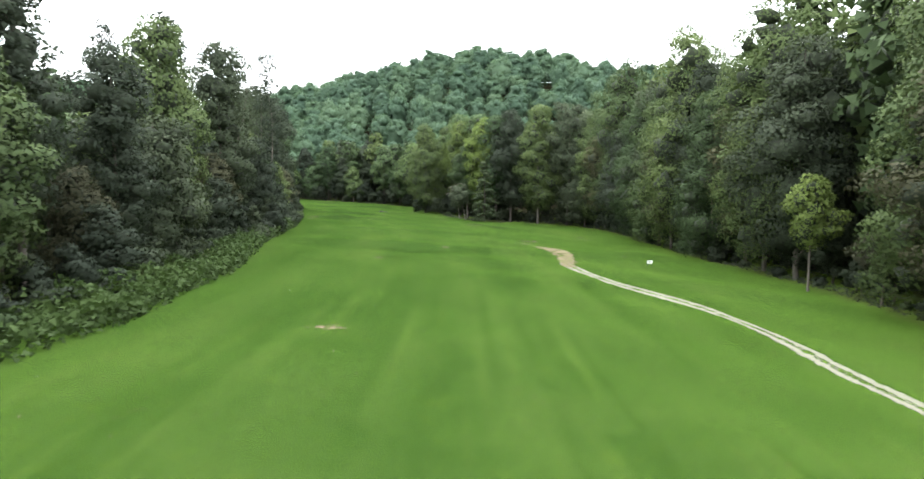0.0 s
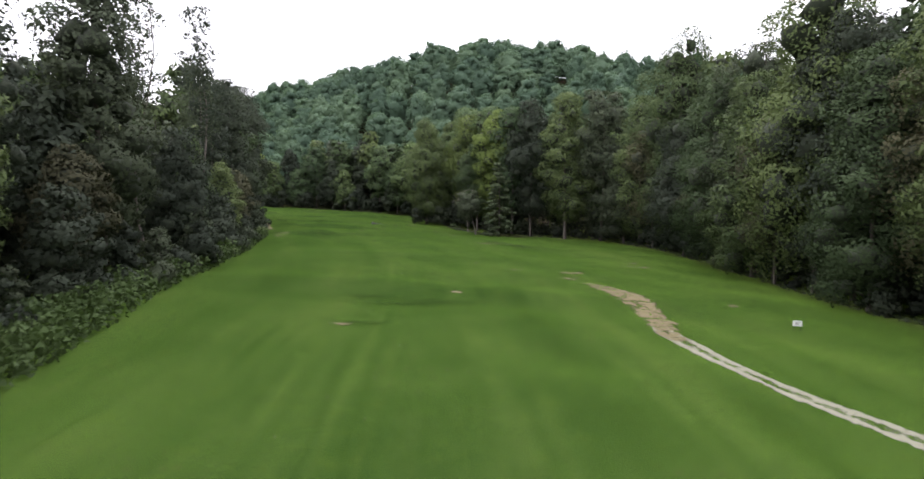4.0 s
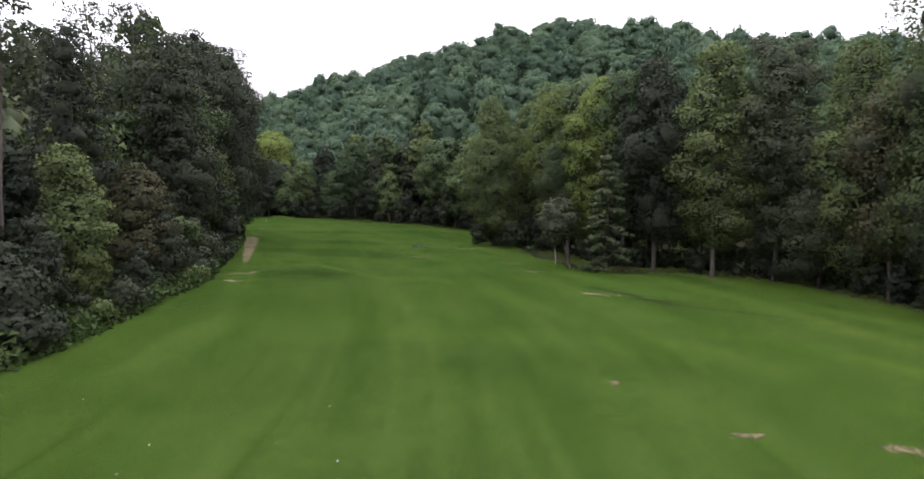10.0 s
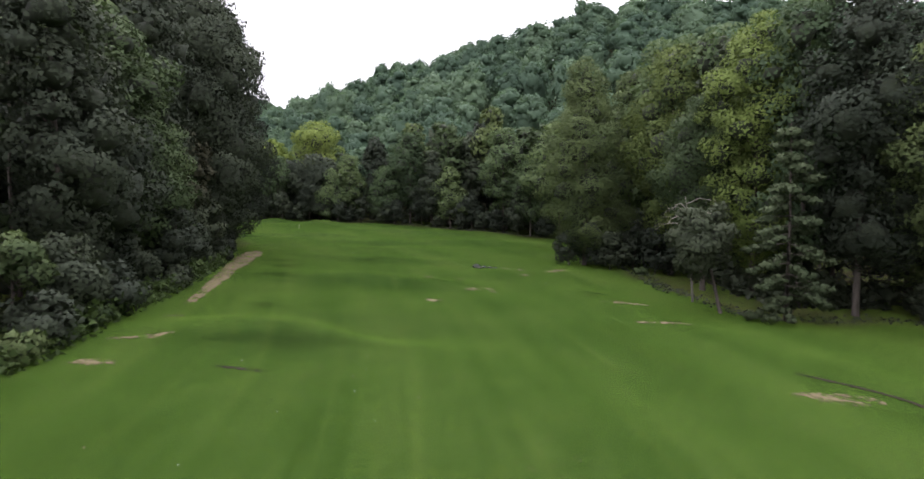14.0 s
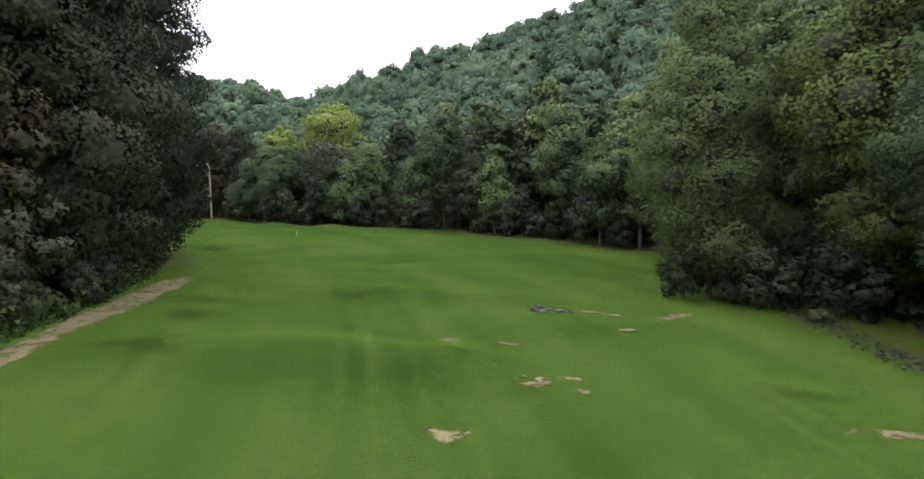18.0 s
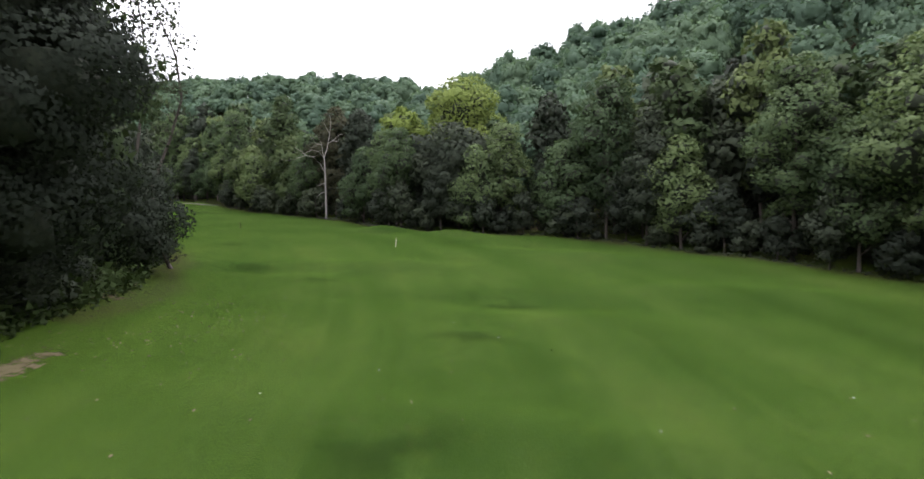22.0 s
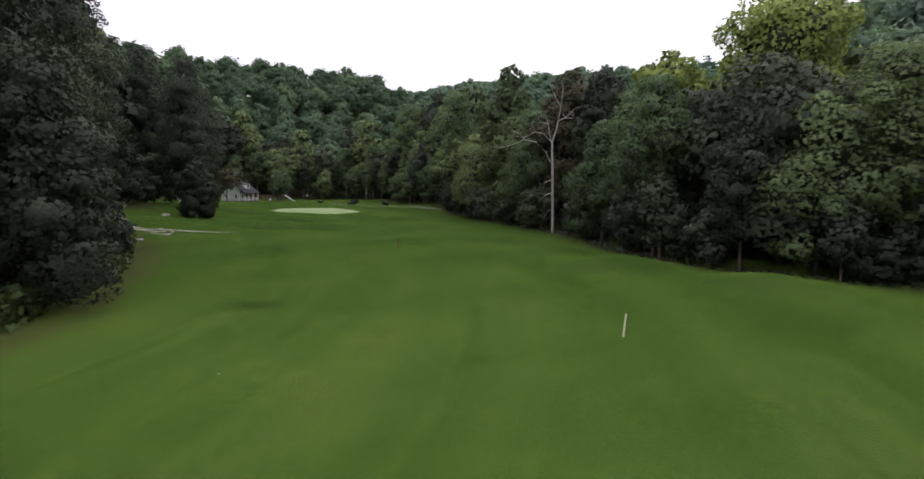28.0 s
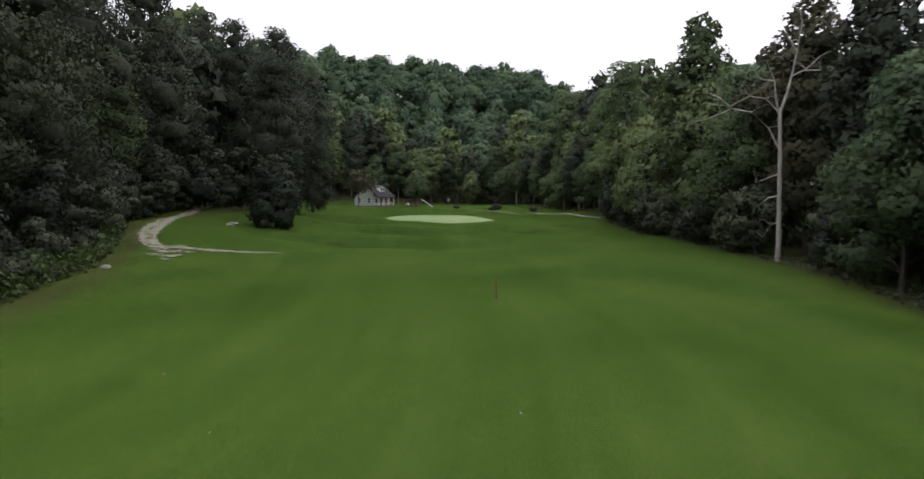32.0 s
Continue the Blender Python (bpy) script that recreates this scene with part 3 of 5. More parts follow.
def strip(name, line, widths, mat, label, category, seed, lift=0.03, ruts=False, kind="structure"):
    """A track laid on the ground along a line, uneven at its rims."""
    rng = np.random.default_rng(seed)
    pts = curve_points(line, 0.6)
    n = len(pts)
    tang = np.gradient(pts, axis=0)
    tang /= np.linalg.norm(tang, axis=1)[:, None]
    side = np.stack([-tang[:, 1], tang[:, 0]], 1)
    wd = np.interp(np.linspace(0, 1, n), np.linspace(0, 1, len(widths)), widths)
    wob = np.convolve(rng.normal(size=n + 8), np.ones(9) / 9, 'valid') * 0.8
    wob2 = np.convolve(rng.normal(size=n + 8), np.ones(9) / 9, 'valid') * 0.8
    mid = np.linspace(0.22, 0.5, n) if ruts else 0.62
    top = 1.0 if ruts else 0.74
    prof = [(-0.5, 0.0), (-0.40, 0.5 * top), (-0.26, top), (-0.09, mid), (0.09, mid), (0.26, top), (0.40, 0.5 * top), (0.5, 0.0)]
    verts, rim = [], []
    for k, (u, r) in enumerate(prof):
        off = u * wd * (1 + 0.5 * (wob if u < 0 else wob2))
        q = pts + side * off[:, None]
        verts.append(np.stack([q[:, 0], q[:, 1], ground_z(q[:, 0], q[:, 1]) + (lift if 0 < k < len(prof) - 1 else -0.02)], 1))
        fade = np.clip(np.minimum(np.arange(n), n - 1 - np.arange(n)) / 5.0, 0, 1)
        rim.append(r * fade)
    m = len(prof)
    verts = np.stack(verts, 1).reshape(-1, 3)
    rim = np.stack(rim, 1).ravel()
    i = (np.arange(n - 1)[:, None] * m + np.arange(m - 1)[None, :]).ravel()
    me = mesh_from(name, verts, np.stack([i, i + 1, i + m + 1, i + m], 1), mat, smooth=True)
    at = me.attributes.new("rim", 'FLOAT', 'POINT')
    at.data.foreach_set("value", rim.astype(np.float32))
    return tagged(new(name, me), label, category, kind=kind)


def blot(name, x, y, rx, ry, turn, mat, label, category, seed, lift=0.03, rough=0.35, peak=0.66, fade=1):
    """An irregular flat patch laid on the ground."""
    rng = np.random.default_rng(seed)
    rings, sides = (0.0, 0.35, 0.62, 0.84, 1.0), 40
    ang = np.arange(sides) * 2 * math.pi / sides
    w = 1 + rough * sum(rng.normal() / (k + 1) * np.cos(ang * (k + 1) + rng.random() * 6) for k in range(1, 6))
    c, s = math.cos(radians(turn)), math.sin(radians(turn))
    verts, rim = [], []
    for k, r in enumerate(rings):
        u, v = rx * r * w * np.cos(ang), ry * r * w * np.sin(ang)
        px, py = x + u * c - v * s, y + u * s + v * c
        verts.append(np.stack([px, py, ground_z(px, py) + (lift if k < len(rings) - 1 else -0.03)], 1))
        rim.append(np.full(sides, peak * (1.0 - r ** (2 if fade == 1 else 1)) ** fade))
    verts, rim = np.concatenate(verts), np.concatenate(rim)
    faces = []
    for k in range(len(rings) - 1):
        for q in range(sides):
            a, b = k * sides + q, k * sides + (q + 1) % sides
            faces.append((a, b, b + sides, a + sides))
    me = mesh_from(name, verts, faces, mat, smooth=True)
    at = me.attributes.new("rim", 'FLOAT', 'POINT')
    at.data.foreach_set("value", rim.astype(np.float32))
    return tagged(new(name, me), label, category, kind="structure")


strip("cart_path", [(12, -45), (15.5, -15), (17.2, 10), (18.3, 27), (18.8, 38), (18.0, 49), (15.6, 57), (12.6, 65), (12.0, 71.5), (11.4, 75.5), (11.7, 79.5)],
      [1.8, 1.8, 1.7, 1.6, 1.5, 1.5, 1.6, 1.7], GRAVEL, "two-rut pale gravel cart path winding over the grass", "path", 3, ruts=True)
strip("dirt_path", [(11.9, 71.0), (11.4, 75.5), (12.1, 80.5), (12.6, 85.0), (12.3, 90.0), (11.4, 95.0), (10.2, 99.5)], [1.0, 1.9, 2.7, 3.0, 3.1, 2.6, 1.4], DIRT,
      "worn tan dirt where a gravel path ends in the grass", "path", 6, lift=0.045)
strip("dirt_path", [(-36.5, 152.5), (-38.5, 157.5), (-41, 164), (-44.5, 173), (-47.5, 180), (-50.5, 187.5)], [0.8, 1.4, 2.0, 2.4, 2.8, 2.6, 1.2], DIRT,
      "bare brown dirt path along the edge of the woods", "path", 5)
strip("gravel_drive", [(-127.2, 240.2), (-127.8, 237.8), (-128.6, 235.0), (-129.8, 231.8), (-133.0, 229.2), (-138.6, 228.3), (-146, 228.9), (-154.8, 230.7), (-160, 232.4), (-164, 233.8), (-171, 236.8)],
      [0.5, 1.0, 1.7, 2.4, 2.9, 2.6, 2.3, 2.1, 2.0, 1.9, 1.8], GRAVEL, "pale gravel drive climbing round a grassy bank", "path", 7)
strip("lane", [(-300, 268), (-276, 268.5), (-258, 268.5), (-244, 265.5), (-232, 262)], [1.6, 1.6, 1.5, 1.4, 0.8], GRAVEL, "pale gravel lane passing before a small house", "path", 12)
strip("lane", [(-222, 258), (-216, 275), (-204, 290), (-192, 296), (-178, 297.6), (-164, 296.5)], [0.9, 0.9, 1.0, 1.1, 1.4, 1.4], GRAVEL, "pale gravel lane behind the golf green", "path", 11)


for k, (x, y, rx, ry, tn) in enumerate([(-130.4, 229.2, 1.6, 0.9, 20), (-128.4, 229.6, 1.7, 0.8, 60), (-127.0, 229.0, 1.4, 0.6, 40), (-125.8, 229.8, 1.4, 0.5, 75), (-124.4, 229.4, 0.9, 0.4, 10), (-128.2, 231.0, 1.2, 0.6, 30), (-126.4, 230.6, 0.9, 0.4, 60), (-131.6, 230.4, 1.3, 0.8, 45)]):
    blot("gravel_spill", x, y, rx, ry, tn, GRAVEL, "washed-out gravel spilling onto the grass", "gravel", 90 + k, lift=0.06, rough=0.45)


def putting_green():
    m, nt, nodes, links, bsdf = material("close_mown_turf")
    pos = position(nt)
    f = noise_node(nt, 0.5, 5, 0.6, pos)
    links.new(ramp(nt, f, [(0.3, (0.070, 0.122, 0.022)), (0.7, (0.096, 0.150, 0.032))]), bsdf.inputs["Base Color"])
    bsdf.inputs["Roughness"].default_value = 0.8
    bump(nt, bsdf, noise_node(nt, 12, 4, 0.7, pos), 0.3, 0.02)
    blot("putting_green", -169.5, 269.0, 7.6, 8.8, -15, m, "close-mown pale putting green on a low rise", "green", 4, 0.22, 0.06)


putting_green()
for k, line in enumerate(([(-1.2, 151.2), (1.6, 149.4), (4.4, 147.0), (6.0, 144.2), (9.0, 142.0), (14, 140.0), (19.5, 138.4)], [(-28.6, 139.4), (-26.6, 140.1), (-24.3, 140.1), (-22.4, 140.6)], [(8.6, 147.8), (10.6, 147.0), (13.2, 146.8)])):
    strip("erosion_crack", line, [0.2, 0.45, 0.4, 0.5, 0.35, 0.45, 0.2], SOIL, "dark crack worn through the turf", "crack", 31 + k, lift=0.04)
for k, (x, y, rx, ry, tn) in enumerate([(9.2, 104, 1.5, 0.9, 60), (20, 118.5, 2.6, 1.0, 30), (-7.7, 37.2, 1.9, 0.9, 40), (8.7, 102.8, 1.3, 0.6, 10), (20.7, 123.7, 1.6, 0.6, 20), (10.1, 107.8, 1.5, 0.8, 0), (-0.3, 114.7, 0.9, 0.5, 40), (3.9, 107.7, 1.2, 0.4, 20),
                                        (17.3, 166, 2.4, 1.1, 20), (1.6, 146, 2.6, 1.0, 10), (-20.4, 170.2, 0.9, 0.6, 70), (-19.2, 171.6, 0.8, 0.4, 20), (-18.6, 170.0, 0.6, 0.4, 120), (-23.3, 176.7, 0.9, 0.4, 30), (-19.2, 188, 1.4, 0.8, 0),
                                        (-14.5, 189.5, 1.6, 0.7, 50), (-22.2, 163.5, 0.9, 0.6, 20), (-31.1, 138, 1.4, 0.6, 20), (-9.6, 73.6, 0.9, 0.5, 5), (-2.7, 88.4, 0.7, 0.35, 15),
                                        (20.5, 88, 0.9, 0.4, 0), (-7.5, 169, 2.4, 0.7, 20), (-4.8, 162, 2.4, 0.7, 20), (-60, 194, 2.2, 1.4, 30), (-140, 227, 1.2, 0.8, 0), (-32.3, 143, 1.7, 0.5, 40), (-34.6, 148.5, 1.0, 0.4, 60), (-26, 176, 0.8, 0.4, 10), (-17.5, 183, 0.9, 0.5, 30)]):
    blot("bare_patch", x, y, rx, ry, tn, DIRT, "worn bare patch of pale earth in the grass", "bare patch", 40 + k, lift=0.03, rough=0.32)


# Soft-edged blots of darker green laid over the mown grass.
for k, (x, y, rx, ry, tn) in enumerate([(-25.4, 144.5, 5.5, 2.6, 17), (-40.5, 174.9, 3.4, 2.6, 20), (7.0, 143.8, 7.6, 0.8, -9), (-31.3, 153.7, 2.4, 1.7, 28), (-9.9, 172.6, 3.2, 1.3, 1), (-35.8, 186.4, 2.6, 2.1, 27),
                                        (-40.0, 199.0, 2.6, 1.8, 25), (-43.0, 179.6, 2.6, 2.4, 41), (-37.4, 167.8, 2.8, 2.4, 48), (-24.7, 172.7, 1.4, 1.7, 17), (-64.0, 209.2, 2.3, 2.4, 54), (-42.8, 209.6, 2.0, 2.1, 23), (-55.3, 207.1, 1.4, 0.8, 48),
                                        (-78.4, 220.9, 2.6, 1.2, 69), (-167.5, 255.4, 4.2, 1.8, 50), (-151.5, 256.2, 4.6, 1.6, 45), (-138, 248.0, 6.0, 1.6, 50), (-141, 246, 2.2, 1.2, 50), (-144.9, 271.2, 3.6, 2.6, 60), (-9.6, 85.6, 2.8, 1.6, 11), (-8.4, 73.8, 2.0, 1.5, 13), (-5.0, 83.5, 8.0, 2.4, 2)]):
    blot("dark_grass_blot", x, y, rx, ry, tn, DARK_GRASS, "soft-edged patch of darker green grass", "grass", 140 + k, lift=0.12, rough=0.5, peak=1.2, fade=1.4)


# ---------------------------------------------------------------- woods
def offset_line(line, spacing, off, rng, wob):
    pts = curve_points(line, 1.0)
    seg = np.concatenate([[0], np.cumsum(np.linalg.norm(np.diff(pts, axis=0), axis=1))])
    out, s = [], spacing * rng.random()
    while s < seg[-1]:
        i = min(len(pts) - 2, int(np.searchsorted(seg, s)))
        t = pts[i + 1] - pts[i]
        t /= np.linalg.norm(t)
        p = pts[i] + np.array([t[1], -t[0]]) * (off + rng.normal() * wob)
        out.append((float(p[0]), float(p[1])))
        s += spacing * (0.75 + 0.5 * rng.random())
    return out


EDGE_KW = dict(label="leafy woodland tree with branches hanging low over the grass", group="trees at the edge of the woods")
TRUNK_KW = dict(label="tall broadleaf tree with a bare lower trunk at the wood's edge", group="trees at the edge of the woods")
DEEP_KW = dict(label="tall woodland tree standing back inside the woods", group="trees inside the woods")
FAR_KW = dict(label="dark green broadleaf tree along the foot of the hill", group="trees along the foot of the hill")
SAP_KW = dict(label="bushy young tree growing out of the wood's edge", group="saplings at the edge of the woods")
skirted = Kinds([
    maker("broadleaf_tree", 1, 21, 0.6, 4.6, 'skirt', 46, 15000, 0.23, LEAF, BARK, 0.26, **EDGE_KW),
    maker("broadleaf_tree", 2, 24, 1.4, 5.0, 'oval', 48, 16000, 0.23, LEAF, BARK, 0.30, **EDGE_KW),
    maker("broadleaf_tree", 3, 17, 0.5, 4.9, 'broad', 42, 14000, 0.23, LEAF_DARK_SHADED, BARK, 0.25, **EDGE_KW),
    maker("broadleaf_tree", 4, 25, 2.2, 4.6, 'oval', 46, 15500, 0.23, LEAF_DARK_SHADED, BARK, 0.30, **EDGE_KW),
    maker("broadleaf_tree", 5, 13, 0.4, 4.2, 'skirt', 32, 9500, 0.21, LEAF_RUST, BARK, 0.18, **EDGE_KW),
    maker("broadleaf_tree", 6, 27, 6.0, 4.2, 'column', 50, 9000, 0.22, LEAF_DARK_SHADED, BARK, 0.28, ragged=0.6, **TRUNK_KW),
])
bare_legged = Kinds([
    maker("broadleaf_tree", 11, 24, 0.7, 5.2, 'skirt', 52, 29000, 0.168, LEAF, BARK, 0.20, **TRUNK_KW),
    maker("broadleaf_tree", 12, 22, 0.9, 5.2, 'broad', 46, 28000, 0.168, LEAF_DARK_SHADED, BARK, 0.22, **TRUNK_KW),
    maker("broadleaf_tree", 13, 27, 1.1, 5.6, 'broad', 54, 32000, 0.172, LEAF, BARK, 0.23, **TRUNK_KW),
    maker("broadleaf_tree", 14, 19, 2.2, 4.6, 'broad', 34, 15000, 0.165, LEAF_RUST, BARK, 0.17, **TRUNK_KW),
])
foot = Kinds([
    maker("broadleaf_tree", 41, 22, 2.6, 5.4, 'oval', 40, 9500, 0.27, LEAF_FOOT, BARK, 0.24, **FAR_KW),
    maker("broadleaf_tree", 42, 17, 1.8, 5.4, 'broad', 38, 9000, 0.27, LEAF_FOOT, BARK, 0.22, **FAR_KW),
    maker("broadleaf_tree", 43, 25, 4.2, 4.8, 'oval', 40, 9000, 0.27, LEAF_FOOT, BARK, 0.24, **FAR_KW),
    maker("broadleaf_tree", 44, 15, 1.0, 4.6, 'skirt', 32, 6600, 0.29, LEAF_FOOT, BARK, 0.18, **FAR_KW),
    maker("broadleaf_tree", 45, 20, 2.2, 4.4, 'column', 34, 7600, 0.27, LEAF_DARK_SHADED, BARK, 0.18, **FAR_KW),
])
middle = Kinds([
    maker("woodland_tree", 21, 23, 3.0, 5.2, 'oval', 38, 2300, 0.64, LEAF_DARK_SHADED, BARK, 0.26, 2, clumps=5, **DEEP_KW),
    maker("woodland_tree", 22, 26, 4.0, 5.2, 'broad', 38, 2300, 0.64, LEAF, BARK, 0.26, 2, clumps=5, **DEEP_KW),
    maker("woodland_tree", 23, 20, 2.0, 5.0, 'skirt', 36, 2300, 0.64, LEAF_DARK_SHADED, BARK, 0.22, 2, clumps=5, **DEEP_KW),
    maker("woodland_tree", 24, 29, 6.0, 4.8, 'oval', 38, 2300, 0.64, LEAF, BARK, 0.28, 2, clumps=5, **DEEP_KW),
])
deep = Kinds([
    maker("woodland_tree", 31, 26, 3.0, 5.6, 'oval', 30, 1400, 0.84, LEAF_DARK_SHADED, BARK, 0.26, 2, clumps=5, **DEEP_KW),
    maker("woodland_tree", 32, 23, 1.0, 5.6, 'skirt', 30, 1400, 0.84, LEAF_DARK_SHADED, BARK, 0.24, 2, clumps=5, **DEEP_KW),
    maker("woodland_tree", 33, 28, 4.0, 5.4, 'broad', 30, 1400, 0.84, LEAF, BARK, 0.26, 2, clumps=5, **DEEP_KW),
])
sapling = Kinds([
    maker("sapling", 51, 5.0, 0.2, 2.0, 'skirt', 16, 2600, 0.18, LEAF_DARK_SHADED, BARK, 0.07, 5, **SAP_KW),
    maker("sapling", 52, 3.6, 0.1, 1.8, 'broad', 12, 2000, 0.175, LEAF_DARK_SHADED, BARK, 0.06, 4, **SAP_KW),
    maker("sapling", 53, 7.0, 0.6, 2.3, 'oval', 18, 3200, 0.185, LEAF_DARK_SHADED, BARK, 0.08, 5, **SAP_KW),
])
UNDER_KW = dict(label="small added tree, leaves coloured dark for the shade below taller crowns", group="small trees below the wood's edge")
# Small trees added so their dark leaf colour stands in for edge shade.
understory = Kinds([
    maker("understory_tree", 54, 6.2, 0.2, 2.7, 'broad', 20, 2000, 0.25, LEAF_DARK_SHADED, BARK, 0.07, 5, **UNDER_KW),
    maker("understory_tree", 55, 4.6, 0.1, 2.4, 'broad', 18, 1700, 0.24, LEAF_DARK_SHADED, BARK, 0.06, 5, **UNDER_KW),
    maker("understory_tree", 56, 7.4, 0.4, 2.4, 'oval', 22, 2000, 0.25, LEAF_DARK_SHADED, BARK, 0.08, 5, **UNDER_KW),
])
SHRUB_KW = dict(category="shrub", group="shrubs along the wood's edge", label="low tangled green shrub at the edge of the grass")
shrub = Kinds([
    maker("shrub", 61, 1.7, 0.0, 1.5, 'broad', 9, 900, 0.17, LEAF_DARK_SHADED, BARK, 0.03, 4, **SHRUB_KW),
    maker("shrub", 62, 2.4, 0.0, 1.7, 'broad', 11, 1100, 0.18, LEAF_DARK_SHADED, BARK, 0.03, 4, **SHRUB_KW),
    maker("shrub", 63, 1.2, 0.0, 1.3, 'broad', 8, 800, 0.16, LEAF, BARK, 0.03, 4, **SHRUB_KW),
])
TALL_KW = dict(label="very tall dark tree over the bend of the fairway", group="trees at the edge of the woods")
tall = Kinds([
    maker("broadleaf_tree", 71, 38, 1.0, 6.6, 'skirt', 60, 22000, 0.25, LEAF_DARK_SHADED, BARK, 0.42, 12, **TALL_KW),
    maker("broadleaf_tree", 72, 42, 2.0, 6.4, 'oval', 62, 24000, 0.25, LEAF_DARK_SHADED, BARK, 0.44, 12, **TALL_KW),
    maker("broadleaf_tree", 73, 34, 0.8, 6.4, 'skirt', 56, 22000, 0.24, LEAF_DARK_SHADED, BARK, 0.40, 12, **TALL_KW),
])
rng = np.random.default_rng(77)
TAKEN = []


def stature(x, y):
    """How tall the woods stand, along the valley."""
    if x < 5 and y < 200 and x > -62:
        return float(np.interp(y, [0, 45, 55, 66, 78, 92, 118, 128, 138, 147, 156, 200], [0.82, 0.82, 0.82, 0.78, 0.96, 0.80, 0.58, 0.70, 0.75, 0.85, 0.98, 1.22]))
    if x <= -62 and y < 245:
        return float(np.interp(x, [-165, -150, -95, -84, -76, -68, -62], [1.25, 1.6, 1.5, 1.0, 0.46, 0.46, 0.9]))
    if x > 5 and y < 240:
        return float(np.interp(y, [30, 60, 75, 88, 100, 118, 130, 142, 152, 161, 176], [1.1, 1.14, 1.10, 1.02, 1.01, 1.05, 1.05, 1.00, 1.14, 1.0, 0.95]))
    if y > 240:
        return float(np.interp(x, [-170, -150, -132, -118, -106, -93, -86, -76, -62, -50, -10], [1.0, 0.90, 0.82, 0.74, 0.66, 0.82, 0.66, 0.62, 0.98, 1.0, 1.15]))
    return 1.0


def grow(kinds, pts, lo, hi, gap=3.2, depth=0.6):
    for x, y in pts:
        if x < 5 and y < 78 and kinds in (skirted, sapling, shrub):
            x -= 3.2
        if kinds in (sapling, shrub, understory) and -5 < x < 14 and 166 < y < 196:
            continue
        if min((math.hypot(x - a, y - b) for a, b in TAKEN), default=99) < gap or float(outside(x, y)) < depth or math.hypot(x + 110, y - 271) < 6.5:
            continue
        TAKEN.append((x, y))
        high = 1 if kinds in (sapling, shrub, tall, understory) else stature(x, y)
        s = (lo + (hi - lo) * rng.random()) * (min(high, 1.25) if kinds in (middle, deep) else high) * (0.72 if kinds in (middle, deep) and -60 < x < 5 and y < 168 else 1)
        if kinds is middle and -30 < x < 32 and 158 < y < 250:
            foot.add(x, y, s * 0.95, rng.random() * 360, 1.1)
            continue
        if kinds is middle and -86 < x < -56 and 185 < y < 226:
            skirted.add(x, y, s * 0.9, rng.random() * 360)
            continue
        kinds.add(x, y, s, rng.random() * 360, 0.86 + 0.24 * rng.random())


def hero(name, seed, x, y, height, base, radius, shape, lobes, count, size, leaf, bark, girth, label, turn=0.0, **kw):
    TAKEN.append((x, y))
    return place(make_tree(name, seed, height, base, radius, shape, lobes, count, size, leaf, bark, girth, label=label, **kw), x, y, 1.0, turn)


# the spur of trees that stands out into the fairway
SPUR = "tall sycamore with bright green foliage down to the grass"
hero("sycamore_tree", 101, -11.8, 200.5, 25.8, 0.3, 5.5, 'skirt', 56, 62000, 0.135, LEAF, BARK, 0.30, SPUR)
hero("sycamore_tree", 102, -12.5, 224, 27, 0.8, 5.8, 'oval', 48, 22000, 0.23, LEAF_YELLOW, BARK_PALE, 0.30, SPUR)
hero("sycamore_tree", 103, -1.5, 197, 27.5, 2.6, 5.6, 'oval', 46, 38000, 0.165, LEAF_OLIVE, BARK_PALE, 0.30, SPUR)
hero("sycamore_tree", 104, 0.5, 184, 20, 3.4, 4.6, 'broad', 40, 42000, 0.14, LEAF, BARK, 0.26, "leafy tree on a spur of woods in the fairway")
hero("sycamore_tree", 105, 4.5, 181, 27, 2.6, 5.4, 'oval', 46, 38000, 0.165, LEAF_YELLOW, BARK, 0.26, "tall yellow-green tree on a spur of woods")
hero("sycamore_tree", 106, 3.0, 207, 28, 4.0, 5.4, 'oval', 44, 17000, 0.26, LEAF_YELLOW, BARK, 0.30, SPUR)
hero("leaning_tree", 107, 0.0, 169.5, 9, 2.6, 3.0, 'broad', 18, 6000, 0.19, LEAF_DARK_SHADED, BARK, 0.13, "slender dark tree leaning over the grass", 180, lean=0.22)
hero("sycamore_tree", 108, -6, 211, 27, 1.0, 5.2, 'oval', 44, 20000, 0.24, LEAF, BARK, 0.28, SPUR)
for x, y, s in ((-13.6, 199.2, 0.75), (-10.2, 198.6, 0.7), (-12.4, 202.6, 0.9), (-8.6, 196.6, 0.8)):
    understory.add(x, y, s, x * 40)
# tall trees in the corner behind the spur
CORNER = "tall dark broadleaf tree in the corner behind a spur"
hero("broadleaf_tree", 151, 18.0, 169.5, 30, 2.4, 5.6, 'oval', 50, 23000, 0.22, LEAF, BARK, 0.30, CORNER)
hero("broadleaf_tree", 152, 25.0, 168.0, 31, 2.0, 5.4, 'broad', 50, 23000, 0.22, LEAF_DARK_SHADED, BARK, 0.30, CORNER)
hero("broadleaf_tree", 153, 11.5, 174.5, 29, 2.4, 5.2, 'oval', 48, 22000, 0.22, LEAF_DARK_SHADED, BARK, 0.28, CORNER)
